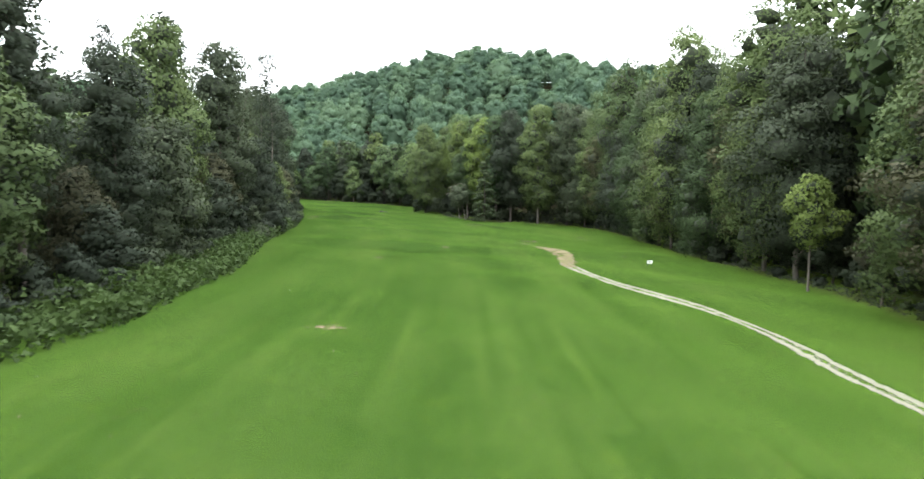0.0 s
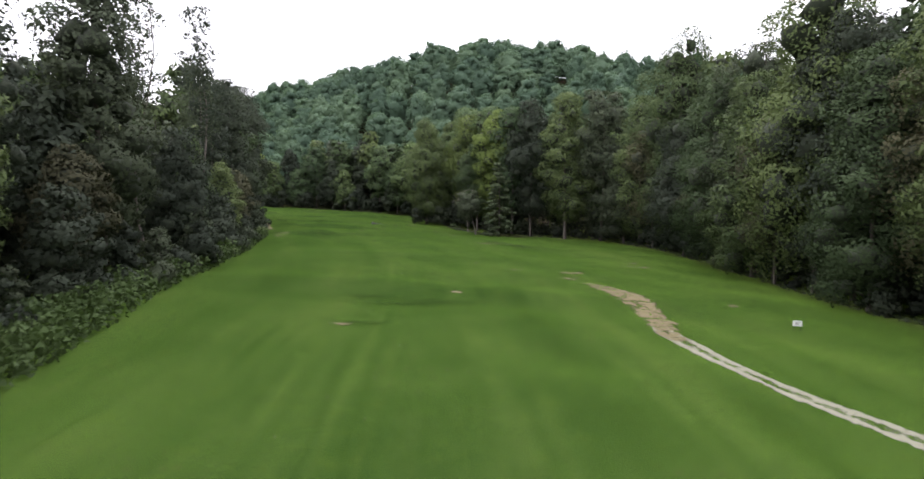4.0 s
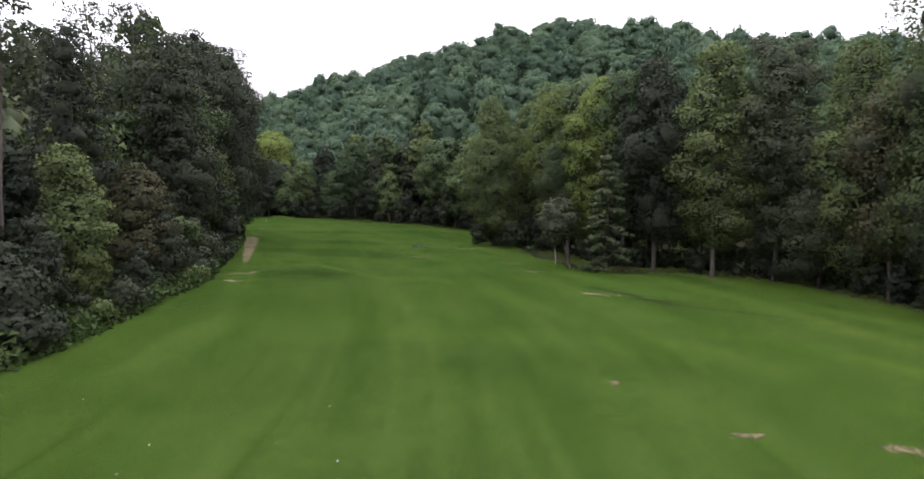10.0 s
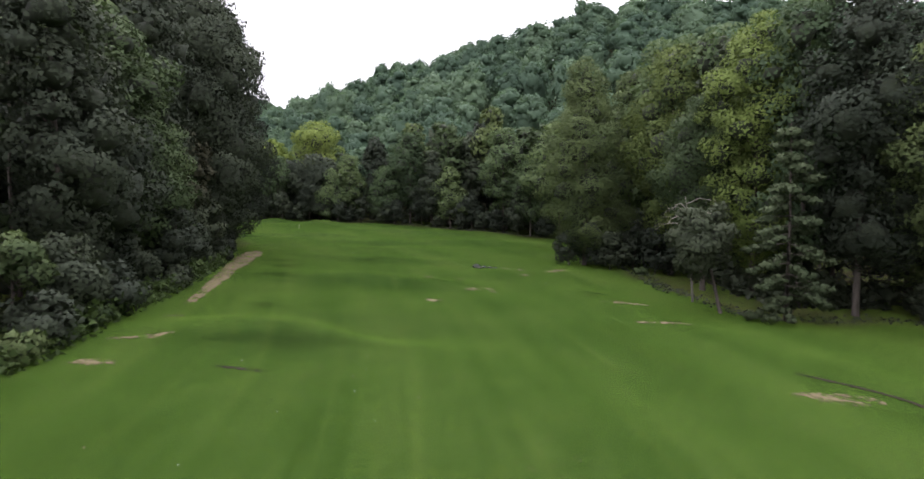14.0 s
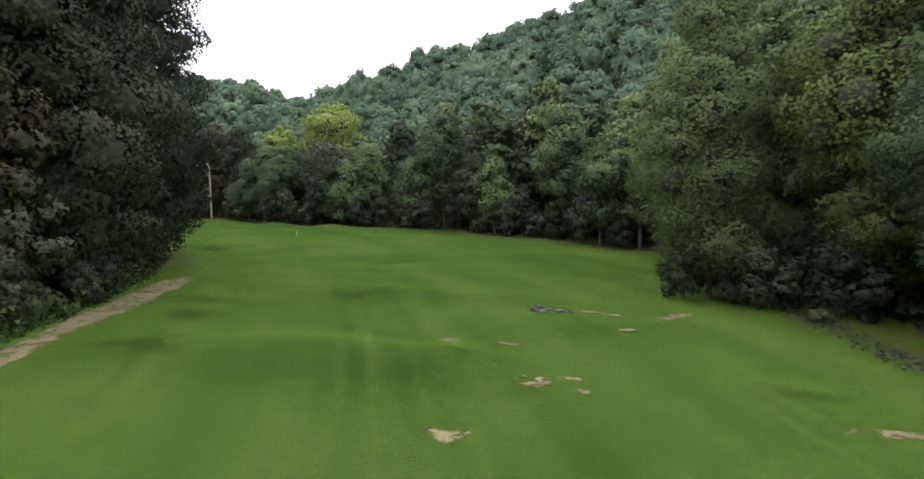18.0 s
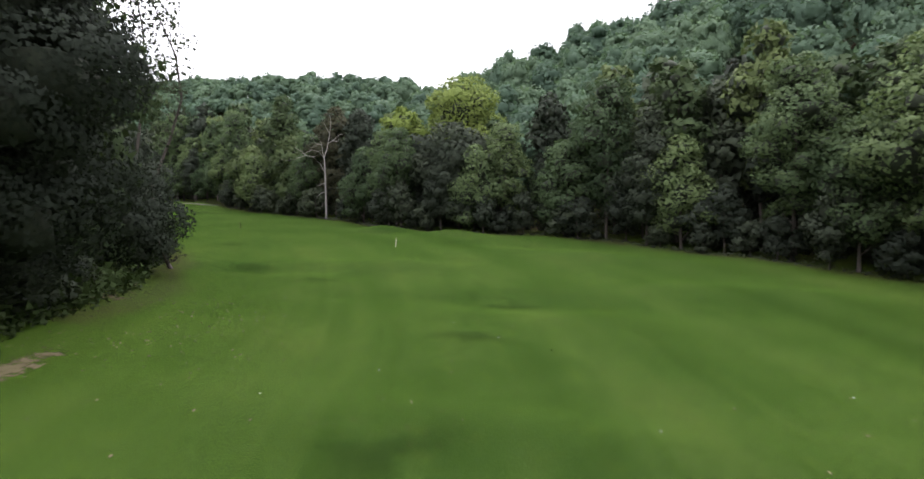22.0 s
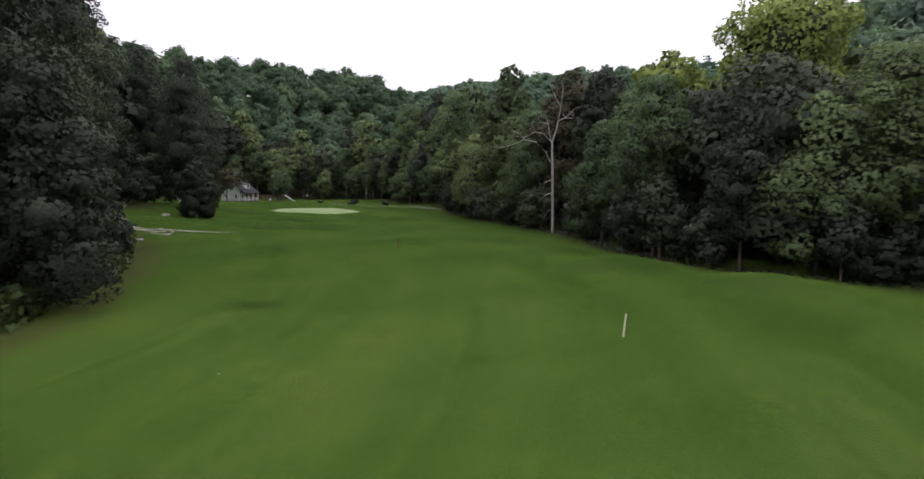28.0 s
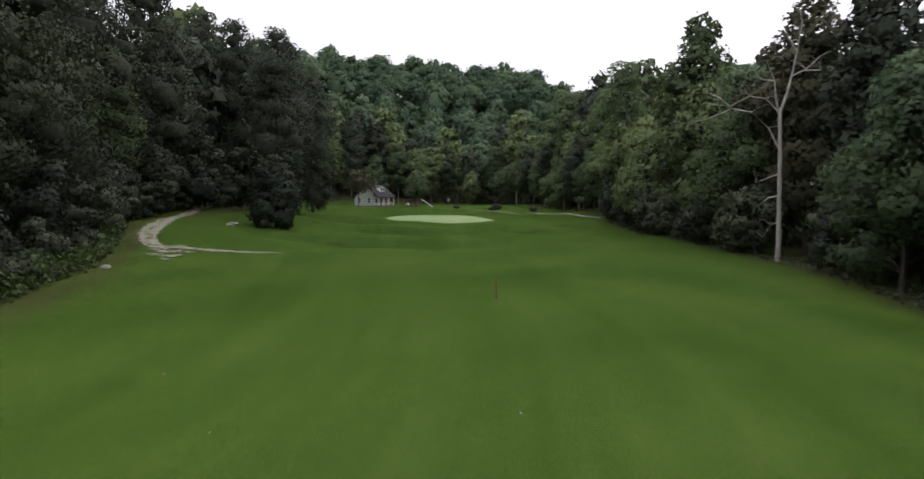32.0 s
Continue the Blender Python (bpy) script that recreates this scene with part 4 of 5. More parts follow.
# trees that stand out along the foot of the hill
hero("tulip_tree", 111, -79.5, 270.5, 23.8, 9.0, 6.2, 'broad', 44, 15000, 0.27, LEAF_YELLOW, BARK_PALE, 0.30, "tall yellow-green tree rising over darker neighbours")
hero("locust_tree", 112, -90, 268, 19.3, 8.0, 4.2, 'broad', 28, 8000, 0.27, LEAF_BRIGHT, BARK, 0.24, "tree with a bright yellow-green top")
hero("cedar_tree", 113, -74, 259, 15, 0.3, 6.6, 'broad', 44, 13000, 0.34, LEAF_DARK_SHADED, BARK, 0.30, "dense dark round-headed tree at the foot of the hill")
hero("cedar_tree", 114, -82, 262, 14, 0.3, 5.4, 'broad', 40, 11000, 0.34, LEAF_DARK_SHADED, BARK, 0.28, "dense dark round-headed tree at the foot of the hill")
hero("sycamore_tree", 115, -127, 283, 17, 0.5, 5.4, 'oval', 36, 7500, 0.42, LEAF, BARK_PALE, 0.26, "broad green tree beside the fairway")
hero("sycamore_tree", 116, -136, 289, 25.5, 2.0, 5.4, 'oval', 34, 6000, 0.44, LEAF, BARK, 0.26, "tall green tree with an open airy top", ragged=0.6)
hero("sycamore_tree", 117, -149, 291, 15, 0.3, 5.2, 'broad', 34, 7000, 0.42, LEAF, BARK_PALE, 0.24, "broad green tree beside the fairway")
hero("maple_tree", 118, -113.5, 279.5, 22, 1.0, 4.8, 'oval', 40, 10000, 0.33, LEAF_RUST, BARK, 0.24, "tall tree with browning leaves behind a dead tree")
hero("maple_tree", 119, -105.5, 277.0, 21, 0.6, 4.6, 'skirt', 40, 10000, 0.33, LEAF_DARK_SHADED, BARK, 0.24, "dark leafy tree close beside a dead tree")
# tall thin trees over the left woods
THIN = "tall thin tree with a sparse see-through crown"
for k, (x, y, h, b, r, c) in enumerate([(-41, 79, 25.5, 14, 2.4, 1400), (-30, 105, 27, 11, 2.6, 1700), (-35, 117, 24.5, 12, 2.8, 1600), (-31, 94, 26, 12, 2.4, 1300), (-47, 150, 28, 14, 3.0, 1600),
                                        (-67.4, 203.1, 21, 11, 2.2, 480), (-65.6, 203.7, 19, 8.5, 2.2, 460), (-43, 137, 27, 13, 3.0, 1500)]):
    hero("slender_tree", 120 + k, x, y, h, b, r, 'oval', 30, int(c * 2.4), 0.17, LEAF_DARK_SHADED, BARK, 0.12, THIN, 40 * k, ragged=0.9, core=0, limbs=16, crook=3.0)
# trees overhanging the dirt path and the corner of the woods
OVER = "big dark tree hanging out over the fairway's edge"
hero("beech_tree", 131, -54.5, 186.5, 29.5, 1.6, 6.4, 'column', 70, 100000, 0.15, LEAF_DARK_SHADED, BARK, 0.42, OVER)
hero("beech_tree", 132, -50.5, 176.5, 29, 2.0, 6.8, 'oval', 56, 52000, 0.19, LEAF_DARK_SHADED, BARK, 0.36, OVER)
hero("beech_tree", 133, -65.5, 198.0, 9.5, 0.2, 5.0, 'skirt', 44, 30000, 0.145, LEAF_DARK_SHADED, BARK, 0.30, OVER)
hero("maple_tree", 138, -82.4, 213.5, 11, 0.3, 2.9, 'skirt', 36, 15000, 0.15, LEAF_DARK_SHADED, BARK, 0.14, "dark small tree leaning its boughs over the grass")
hero("maple_sapling", 134, -36.8, 139, 5.6, 2.4, 1.9, 'broad', 14, 2400, 0.17, LEAF, BARK, 0.08, "bright yellow-green young maple at the wood's edge")
hero("maple_sapling", 135, 31.5, 62, 11, 3.8, 2.7, 'oval', 26, 5600, 0.16, LEAF_OLIVE, BARK, 0.11, "young tree with a bare trunk and light green leaves")
hero("maple_sapling", 136, 34, 55, 6, 2.0, 2.4, 'broad', 20, 5000, 0.17, LEAF_RUST, BARK, 0.10, "small tree with browning leaves at the wood's edge")
hero("lone_bush", 137, -152.2, 241.5, 8.6, 0.1, 3.1, 'skirt', 34, 9500, 0.22, LEAF_DARK_SHADED, BARK, 0.14, "rounded leafy bush standing alone on a grassy bank")

rng = np.random.default_rng(78)
grow(tall, offset_line(EDGE_LEFT[1:6], 6.0, 7.0, rng, 0.8), 0.76, 0.92, 4.2)
for x, y, s in ((-168, 244.5, 0.76), (-177, 248, 0.66), (-184, 236.5, 0.74), (-178.5, 240.5, 0.84), (-166, 229, 0.9), (-157.5, 222.5, 0.95), (-186, 253, 0.72)):
    TAKEN.append((x, y))
    tall.add(x, y, s, x * 7)
grow(skirted, [(-150, 221), (-157, 224.5), (-164, 228.5), (-171, 232), (-178, 236.5), (-168, 225), (-160, 219), (-178, 249), (-186, 252), (-176, 229)], 0.45, 0.7, 2.0, 0.2)
grow(skirted, offset_line(EDGE_LEFT[5:], 5.0, 4.8, rng, 0.9), 0.80, 1.15, 3.6)
grow(middle, offset_line(EDGE_LEFT[1:], 5.4, 10.5, rng, 1.5), 0.85, 1.10, 3.2, 6.5)
grow(deep, offset_line(EDGE_LEFT[1:], 5.6, 16.5, rng, 1.5), 0.85, 1.10, 3.2, 11)
grow(bare_legged, offset_line(EDGE_RIGHT[:9], 5.4, 2.4, rng, 0.9), 1.0, 1.22, 4.0)
grow(middle, offset_line(EDGE_RIGHT, 5.4, 9.5, rng, 1.5), 0.98, 1.18, 3.2, 6.5)
grow(deep, offset_line(EDGE_RIGHT, 5.6, 15.5, rng, 1.5), 0.85, 1.05, 3.2, 11)
grow(foot, offset_line(EDGE_FAR, 5.4, 3.0, rng, 1.3), 0.78, 1.08, 3.8)
grow(middle, offset_line(EDGE_FAR, 5.6, 9, rng, 1.5), 0.74, 0.94, 3.2, 6.5)
grow(deep, offset_line(EDGE_FAR, 5.6, 15.5, rng, 1.5), 0.70, 0.88, 3.2, 11)
grow(foot, offset_line(EDGE_END[:-1], 5.6, 3, rng, 1.2), 0.7, 1.0)
grow(deep, offset_line(EDGE_END, 5.6, 9, rng, 1.5), 0.8, 1.05, 3.2, 6)
grow(deep, [(20, 215), (28, 230), (15, 235), (30, 203), (22, 192), (38, 243), (30, 252), (20, 250), (8, 228), (12, 218)], 0.85, 1.0, 3.0, 4)
grow(deep, offset_line([(-18, -70), (8, -74), (33, -70)], 6, -3, rng, 1), 0.9, 1.1)
grow(sapling, offset_line([(-180, 246), (-170, 239), (-160, 231), (-148, 224), (-136, 224)], 1.9, 1.0, rng, 1.0), 0.7, 1.4, 1.2, -0.5)
grow(sapling, offset_line(EDGE_LEFT[1:], 4.2, 2.4, rng, 0.7), 0.6, 1.2, 1.8)
grow(sapling, offset_line(EDGE_RIGHT, 4.6, 3.4, rng, 1.0), 0.6, 1.4, 1.8)
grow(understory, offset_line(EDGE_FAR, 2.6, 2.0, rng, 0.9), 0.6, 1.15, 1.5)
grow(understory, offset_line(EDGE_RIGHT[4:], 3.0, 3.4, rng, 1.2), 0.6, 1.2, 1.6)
grow(shrub, offset_line(EDGE_LEFT[1:], 2.6, 1.4, rng, 0.6), 0.6, 1.3, 1.0)
grow(shrub, offset_line(EDGE_RIGHT, 5.0, 1.8, rng, 0.7), 0.45, 0.9, 1.0)
grow(shrub, offset_line(EDGE_FAR, 12, 2.4, rng, 0.6), 0.45, 0.8, 1.0)

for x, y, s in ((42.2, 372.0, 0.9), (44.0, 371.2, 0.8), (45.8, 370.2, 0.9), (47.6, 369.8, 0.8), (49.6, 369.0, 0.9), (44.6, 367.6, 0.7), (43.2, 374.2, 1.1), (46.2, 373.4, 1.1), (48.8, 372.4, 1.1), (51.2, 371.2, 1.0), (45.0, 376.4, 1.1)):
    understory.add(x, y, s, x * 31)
for x, y, s in ((-151.4, 240.2, 0.8), (-153.6, 240.6, 0.9), (-151.2, 242.6, 0.8), (-153.2, 242.8, 0.75)):
    shrub.add(x, y, s, x * 17)


def band(name, lines, count, lo, hi, low, high, size, leaf, seed, label, category, upright=0.3):
    """Loose foliage filling a band beside a line, between two offsets and two heights."""
    r = np.random.default_rng(seed)
    ps = []
    for line in lines:
        pts = curve_points(line, 1.0)
        t = np.gradient(pts, axis=0)
        t /= np.linalg.norm(t, axis=1)[:, None]
        n = int(count * len(pts) / 600)
        i = r.integers(0, len(pts), n)
        off = lo + (hi - lo) * r.random(n)
        ps.append(pts[i] + np.stack([t[i, 1], -t[i, 0]], 1) * off[:, None] + r.normal(size=(n, 2)) * 0.3)
    p = np.concatenate(ps)
    p = p[outside(p[:, 0], p[:, 1]) > lo]
    clump = 0.5 + 0.5 * np.sin(p[:, 0] * 0.9 + 2 * np.sin(p[:, 1] * 0.5)) * np.sin(p[:, 1] * 0.8)
    h = low + (high - low) * r.random(len(p)) ** 1.2 * (0.35 + 0.65 * clump)
    pos = np.column_stack([p, ground_z(p[:, 0], p[:, 1]) + h])
    n = r.normal(size=pos.shape) + np.array((0, 0, upright))
    n /= np.linalg.norm(n, axis=1)[:, None]
    a = np.cross(n, r.normal(size=pos.shape))
    a /= np.linalg.norm(a, axis=1)[:, None]
    b = np.cross(n, a)
    s = (size * (0.5 + r.random(len(pos))))[:, None]
    verts = np.stack([pos - a * s * 0.7 - b * s * 0.4, pos + b * s * 0.8, pos + a * s * 0.7 - b * s * 0.3], 1).reshape(-1, 3)
    k = np.arange(len(pos))[:, None] * 3
    return tagged(new(name, mesh_from(name, verts, k + np.array([[0, 1, 2]]), leaf)), label, category, kind="stuff")


# Dark leaf fill added to make the gaps between trunks read as shade.
band("undergrowth", [EDGE_LEFT[1:]], 24000, 9, 20, 0.0, 3.4, 0.7, LEAF_DARK_SHADED, 201, "dark undergrowth added to stand in for the shade between the trunks", "undergrowth")
band("undergrowth", [EDGE_RIGHT, EDGE_FAR, EDGE_END], 40000, 7.5, 20, 0.0, 3.4, 0.55, LEAF_DARK_SHADED, 204, "dark undergrowth added to stand in for the shade between the trunks", "undergrowth")
band("weeds", [EDGE_LEFT[1:]], 120000, -0.3, 4.8, 0.0, 1.9, 0.22, LEAF_WEED, 202, "rank green weeds between the mown grass and the woods", "weeds", 0.8)
band("weeds", [EDGE_RIGHT, EDGE_FAR], 20000, 0.2, 3.0, 0.0, 0.5, 0.14, LEAF_DARK_SHADED, 203, "thin dark weeds at the shaded edge of the grass", "weeds", 0.8)


# ---------------------------------------------------------------- wooded hills
def dome(r, tall, radius):
    """One broad rounded crown with bulges over its top and flanks."""
    out = [((0, 0, tall * 0.46), (radius * 0.90, radius * 0.90, tall * 0.46))]
    for k in range(9):
        a, u = k * 2.399 + r.random(), (k + 0.5) / 9
        d = radius * 0.66 * math.sqrt(u)
        w = radius * (0.34 + 0.16 * r.random())
        out.append(((d * math.cos(a), d * math.sin(a), tall * (0.80 - 0.36 * u + 0.06 * r.random())), (w, w, w * 0.85)))
    return out


def hill_woods(name, box_xy, gap, count, size, tall, seed, keep, label, leaf=LEAF_HILL_HAZED):
    r = np.random.default_rng(seed)
    x0, x1, y0, y1 = box_xy
    gx, gy = np.meshgrid(np.arange(x0, x1, gap), np.arange(y0, y1, gap))
    gx = (gx + (r.random(gx.shape) - 0.5) * gap * 0.65).ravel()
    gy = (gy + (r.random(gy.shape) - 0.5) * gap * 0.65).ravel()
    ok = (outside(gx, gy) > 21) & keep(gx, gy)
    gx, gy = gx[ok], gy[ok]
    z = ground_z(gx, gy)
    shapes = []
    for k in range(9):
        q = np.random.default_rng(seed * 10 + k)
        shapes.append(sprigs(q, dome(q, tall, gap * (0.56 + 0.10 * q.random())), count, size, 5, 0.25, 1, billow=0.30, up=0.20, fill=0.68))
    vs, fs, ns, base, tint = [], [], [], 0, []
    for i in range(len(gx)):
        v, f, nn = shapes[r.integers(9)]
        a = r.random() * 6.283
        s, h = 0.78 + 0.5 * r.random(), 0.75 + 0.5 * r.random()
        c, t = math.cos(a) * s, math.sin(a) * s
        vs.append(np.stack([v[:, 0] * c - v[:, 1] * t + gx[i], v[:, 0] * t + v[:, 1] * c + gy[i], v[:, 2] * h + z[i]], 1))
        fs.append(f + base)
        c, t = math.cos(a), math.sin(a)
        ns.append(np.stack([nn[:, 0] * c - nn[:, 1] * t, nn[:, 0] * t + nn[:, 1] * c, nn[:, 2]], 1))
        base += len(v)
        tint.append(np.full(len(v), r.random()))
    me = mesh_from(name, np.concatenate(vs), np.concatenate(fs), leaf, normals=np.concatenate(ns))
    at = me.attributes.new("tint", 'FLOAT', 'POINT')
    at.data.foreach_set("value", np.concatenate(tint).astype(np.float32))
    return tagged(new(name, me), label, "woods", kind="stuff")


def ridge_y(x):
    return np.interp(x, [-150, -95, -52, 2, 63, 150, 230], [430, 420, 413, 391, 369, 340, 300])


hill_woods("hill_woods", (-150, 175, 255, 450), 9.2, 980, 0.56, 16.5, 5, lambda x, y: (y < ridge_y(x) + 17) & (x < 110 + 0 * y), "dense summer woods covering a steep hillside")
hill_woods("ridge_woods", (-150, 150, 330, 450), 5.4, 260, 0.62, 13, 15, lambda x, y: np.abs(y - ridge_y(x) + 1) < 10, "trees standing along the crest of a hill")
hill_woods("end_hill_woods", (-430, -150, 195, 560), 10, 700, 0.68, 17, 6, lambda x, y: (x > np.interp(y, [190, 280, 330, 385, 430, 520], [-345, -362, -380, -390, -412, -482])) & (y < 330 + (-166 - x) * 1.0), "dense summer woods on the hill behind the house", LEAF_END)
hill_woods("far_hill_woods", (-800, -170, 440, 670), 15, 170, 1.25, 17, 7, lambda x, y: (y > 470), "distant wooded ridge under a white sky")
hill_woods("side_woods", (-230, -50, -60, 240), 11, 150, 1.2, 17, 8, lambda x, y: outside(x, y) < 95, "woods climbing the side of the valley", LEAF_SIDE)
hill_woods("side_woods", (50, 150, -60, 330), 11, 150, 1.2, 19, 9, lambda x, y: outside(x, y) < 85, "woods climbing the side of the valley", LEAF_SIDE)


# ---------------------------------------------------------------- pine, dead tree
def hemlock():
    r = np.random.default_rng(301)
    root = tagged(new("hemlock_tree"), "thin layered conifer with drooping grey-green boughs", "tree")
    lobes, limbs = [], []
    H = 15.5
    limbs.append([(Vector((0, 0, -0.4)), 0.20)] + [(Vector((0.1 * math.sin(u * 4), 0.1 * math.sin(u * 3), H * u)), 0.17 * (1 - u) + 0.02) for u in (0.1, 0.3, 0.5, 0.7, 0.85, 1.0)])
    z = 1.4
    while z < H - 0.6:
        reach = (3.4 * (1 - z / H) ** 0.7 + 0.4) * (0.75 + 0.4 * r.random())
        for k in range(4):
            a = r.random() * 6.283
            e = Vector((math.cos(a) * reach, math.sin(a) * reach, z - 0.22 * reach))
            limbs.append([(Vector((0, 0, z)), 0.045), (e * 0.5 + Vector((0, 0, z * 0.5 + 0.12)), 0.03), (e, 0.01)])
            for u in (0.45, 0.75, 1.0):
                c = e * u + Vector((0, 0, z * (1 - u)))
                w = 0.30 + 0.30 * r.random()
                lobes.append((tuple(c), (w * 1.35, w * 1.35, w * 0.34)))
        z += 0.62 + 0.35 * r.random()
    v, f = tubes(limbs, 5)
    part("trunk", mesh_from("trunk", v, f, BARK, smooth=True), None, root)
    v, f, n = sprigs(r, lobes, 11000, 0.23, 2, 0.8, 0, 1.3)
    part("crown", mesh_from("crown", v, f, LEAF_NEEDLE, normals=n), None, root)
    return place(root, 4.6, 168.5, 1.0)


hemlock()


def dead_tree():
    root = tagged(new("dead_tree"), "bare dead tree with pale peeling limbs before dark woods", "tree")
    def line(pts, g0, g1):
        n = len(pts)
        return [(Vector(p), g0 + (g1 - g0) * i / (n - 1)) for i, p in enumerate(pts)]
    v, f = tubes([line([(0, 0, -0.4), (0.05, 0, 2), (0, 0.1, 5), (-0.05, 0, 8.5), (-0.15, 0, 11.6)], 0.20, 0.13),
                  line([(-0.15, 0, 11.6), (0.35, 0.2, 13.2), (0.6, 0.3, 14.4), (0.9, 0.2, 16.2), (1.2, 0.1, 18.4), (1.0, 0.2, 19.6)], 0.11, 0.012),
                  line([(-0.15, 0, 11.4), (-0.45, -0.3, 12.6), (-0.6, -0.4, 14.0), (-1.2, -0.8, 15.6)], 0.09, 0.012)], 8)
    part("trunk", mesh_from("trunk", v, f, BARK_DEAD, smooth=True), None, root)
    limbs = [[(-0.05, 0, 8.6), (-0.9, -0.3, 10.4), (-2.2, -0.6, 11.7), (-3.6, -0.8, 12.0), (-5.4, -0.6, 11.3), (-7.2, -0.4, 11.0)],
             [(-0.1, 0, 11.5), (-1.2, 0.4, 12.8), (-2.4, 0.8, 13.1), (-3.8, 1.0, 12.4), (-5.0, 1.2, 12.6)],
             [(0.6, 0.3, 14.4), (1.6, 0.5, 14.9), (2.6, 0.7, 15.9), (3.4, 0.8, 16.2)],
             [(1.4, 0.5, 14.8), (2.6, 0.2, 14.7), (4.4, 0.0, 15.2)],
             [(0, 0.1, 5.2), (-0.8, -0.2, 5.0), (-1.6, -0.3, 4.3), (-1.9, -0.3, 3.8)],
             [(0, 0, 6.9), (-0.8, 0.2, 6.6), (-1.7, 0.3, 6.2)],
             [(0.9, 0.2, 16.2), (0.3, -0.4, 17.2), (-0.3, -0.6, 18.6)],
             [(-3.6, -0.8, 12.0), (-4.4, -1.2, 12.8), (-5.4, -1.4, 13.3)],
             [(0.05, 0, 3.2), (-0.6, 0.3, 2.8), (-1.1, 0.5, 1.9)],
             [(-0.6, -0.4, 14.0), (-1.6, -0.5, 14.2), (-2.2, -0.4, 15.2)]]
    for pts in limbs:
        v, f = tubes([line(pts, 0.075, 0.010)], 6)
        part("limb", mesh_from("limb", v, f, BARK_DEAD, smooth=True), None, root)
    r = np.random.default_rng(8)
    for i in range(34):
        pts = limbs[r.integers(4)] if i < 18 else limbs[r.integers(len(limbs))]
        k = r.integers(1, len(pts))
        p = Vector(pts[k])
        d = Vector(r.normal(size=3)).normalized()
        d.z = abs(d.z) * 0.8 + 0.1
        q = p + d * (0.7 + 1.1 * r.random())
        v, f = tubes([line([tuple(p), tuple((p + q) / 2 + Vector((0, 0, 0.12))), tuple(q + Vector(r.normal(size=3)) * 0.2)], 0.028, 0.006)], 4)
        part("twig", mesh_from("twig", v, f, BARK_DEAD, smooth=True), None, root)
    return place(root, -111.0, 273.4, 1.0, 41)


dead_tree()


def snag():
    r = np.random.default_rng(17)
    root = tagged(new("dead_sapling"), "small dead tree with bare pale drooping branches before green leaves", "tree")
    stem = [(Vector((0, 0, -0.3)), 0.10), (Vector((-0.2, 0, 2.5)), 0.085), (Vector((-0.5, -0.2, 5.0)), 0.065), (Vector((-0.6, -0.4, 7.2)), 0.04), (Vector((-0.9, -0.4, 9.2)), 0.012)]
    v, f = tubes([stem], 6)
    part("trunk", mesh_from("trunk", v, f, BARK_PALE, smooth=True), None, root)
    for i in range(16):
        z = 3.6 + 5.0 * (i + r.random()) / 16
        a = r.random() * 6.283
        n = 1.4 + 1.9 * r.random()
        p = Vector((-0.2 - 0.07 * z, -0.05 * z, z))
        out = Vector((math.cos(a), math.sin(a), 0)) * n
        v, f = tubes([[(p, 0.034), (p + out * 0.4 + Vector((0, 0, 0.5)), 0.026), (p + out * 0.8 + Vector((0, 0, 0.35)), 0.016), (p + out * 1.1 + Vector((0, 0, -0.3)), 0.006)]], 5)
        part("limb", mesh_from("limb", v, f, BARK_PALE, smooth=True), None, root)
        for q in (0.55, 0.85):
            s = p + out * q + Vector((0, 0, 0.42))
            e = s + Vector(r.normal(size=3)).normalized() * (0.5 + 0.5 * r.random())
            v, f = tubes([[(s, 0.016), ((s + e) / 2 + Vector((0, 0, 0.08)), 0.011), (e, 0.004)]], 4)
            part("twig", mesh_from("twig", v, f, BARK_PALE, smooth=True), None, root)
    return place(root, -1.6, 173.8)


snag()


# ---------------------------------------------------------------- the house behind the green
def plain(name, a, b, scale=3.0, rough=0.7, metal=0.0, relief=0.15, stretch=(1, 1, 1)):
    m, nt, nodes, links, bsdf = material(name)
    f = noise_node(nt, scale, 5, 0.65, position(nt, stretch))
    links.new(ramp(nt, f, [(0.3, a), (0.72, b)]), bsdf.inputs["Base Color"])
    bsdf.inputs["Roughness"].default_value = rough
    bsdf.inputs["Specular IOR Level"].default_value = 0.5 if rough < 0.85 else 0.15
    bsdf.inputs["Metallic"].default_value = metal
    bump(nt, bsdf, f, relief, 0.02)
    return m


SIDING = plain("weathered_white_siding", (0.40, 0.43, 0.37), (0.54, 0.57, 0.50), 1.2, 0.75)
TRIM = plain("white_trim", (0.66, 0.66, 0.63), (0.78, 0.78, 0.75))
SHINGLE = plain("dark_shingles", (0.014, 0.014, 0.015), (0.034, 0.034, 0.036), 4.0, 0.9)
BRICK = plain("red_brown_brick", (0.07, 0.045, 0.036), (0.12, 0.08, 0.065), 7.0, 0.9)
DECKING = plain("grey_brown_boards", (0.10, 0.075, 0.055), (0.20, 0.16, 0.12), 3.0, 0.85, 0.0, 0.3, (1, 8, 1))
PAINT = plain("white_paint", (0.70, 0.70, 0.66), (0.80, 0.80, 0.77), 2.0, 0.5)
STONE = plain("grey_stone", (0.085, 0.083, 0.08), (0.30, 0.29, 0.27), 3.5, 0.9, 0.0, 0.6)
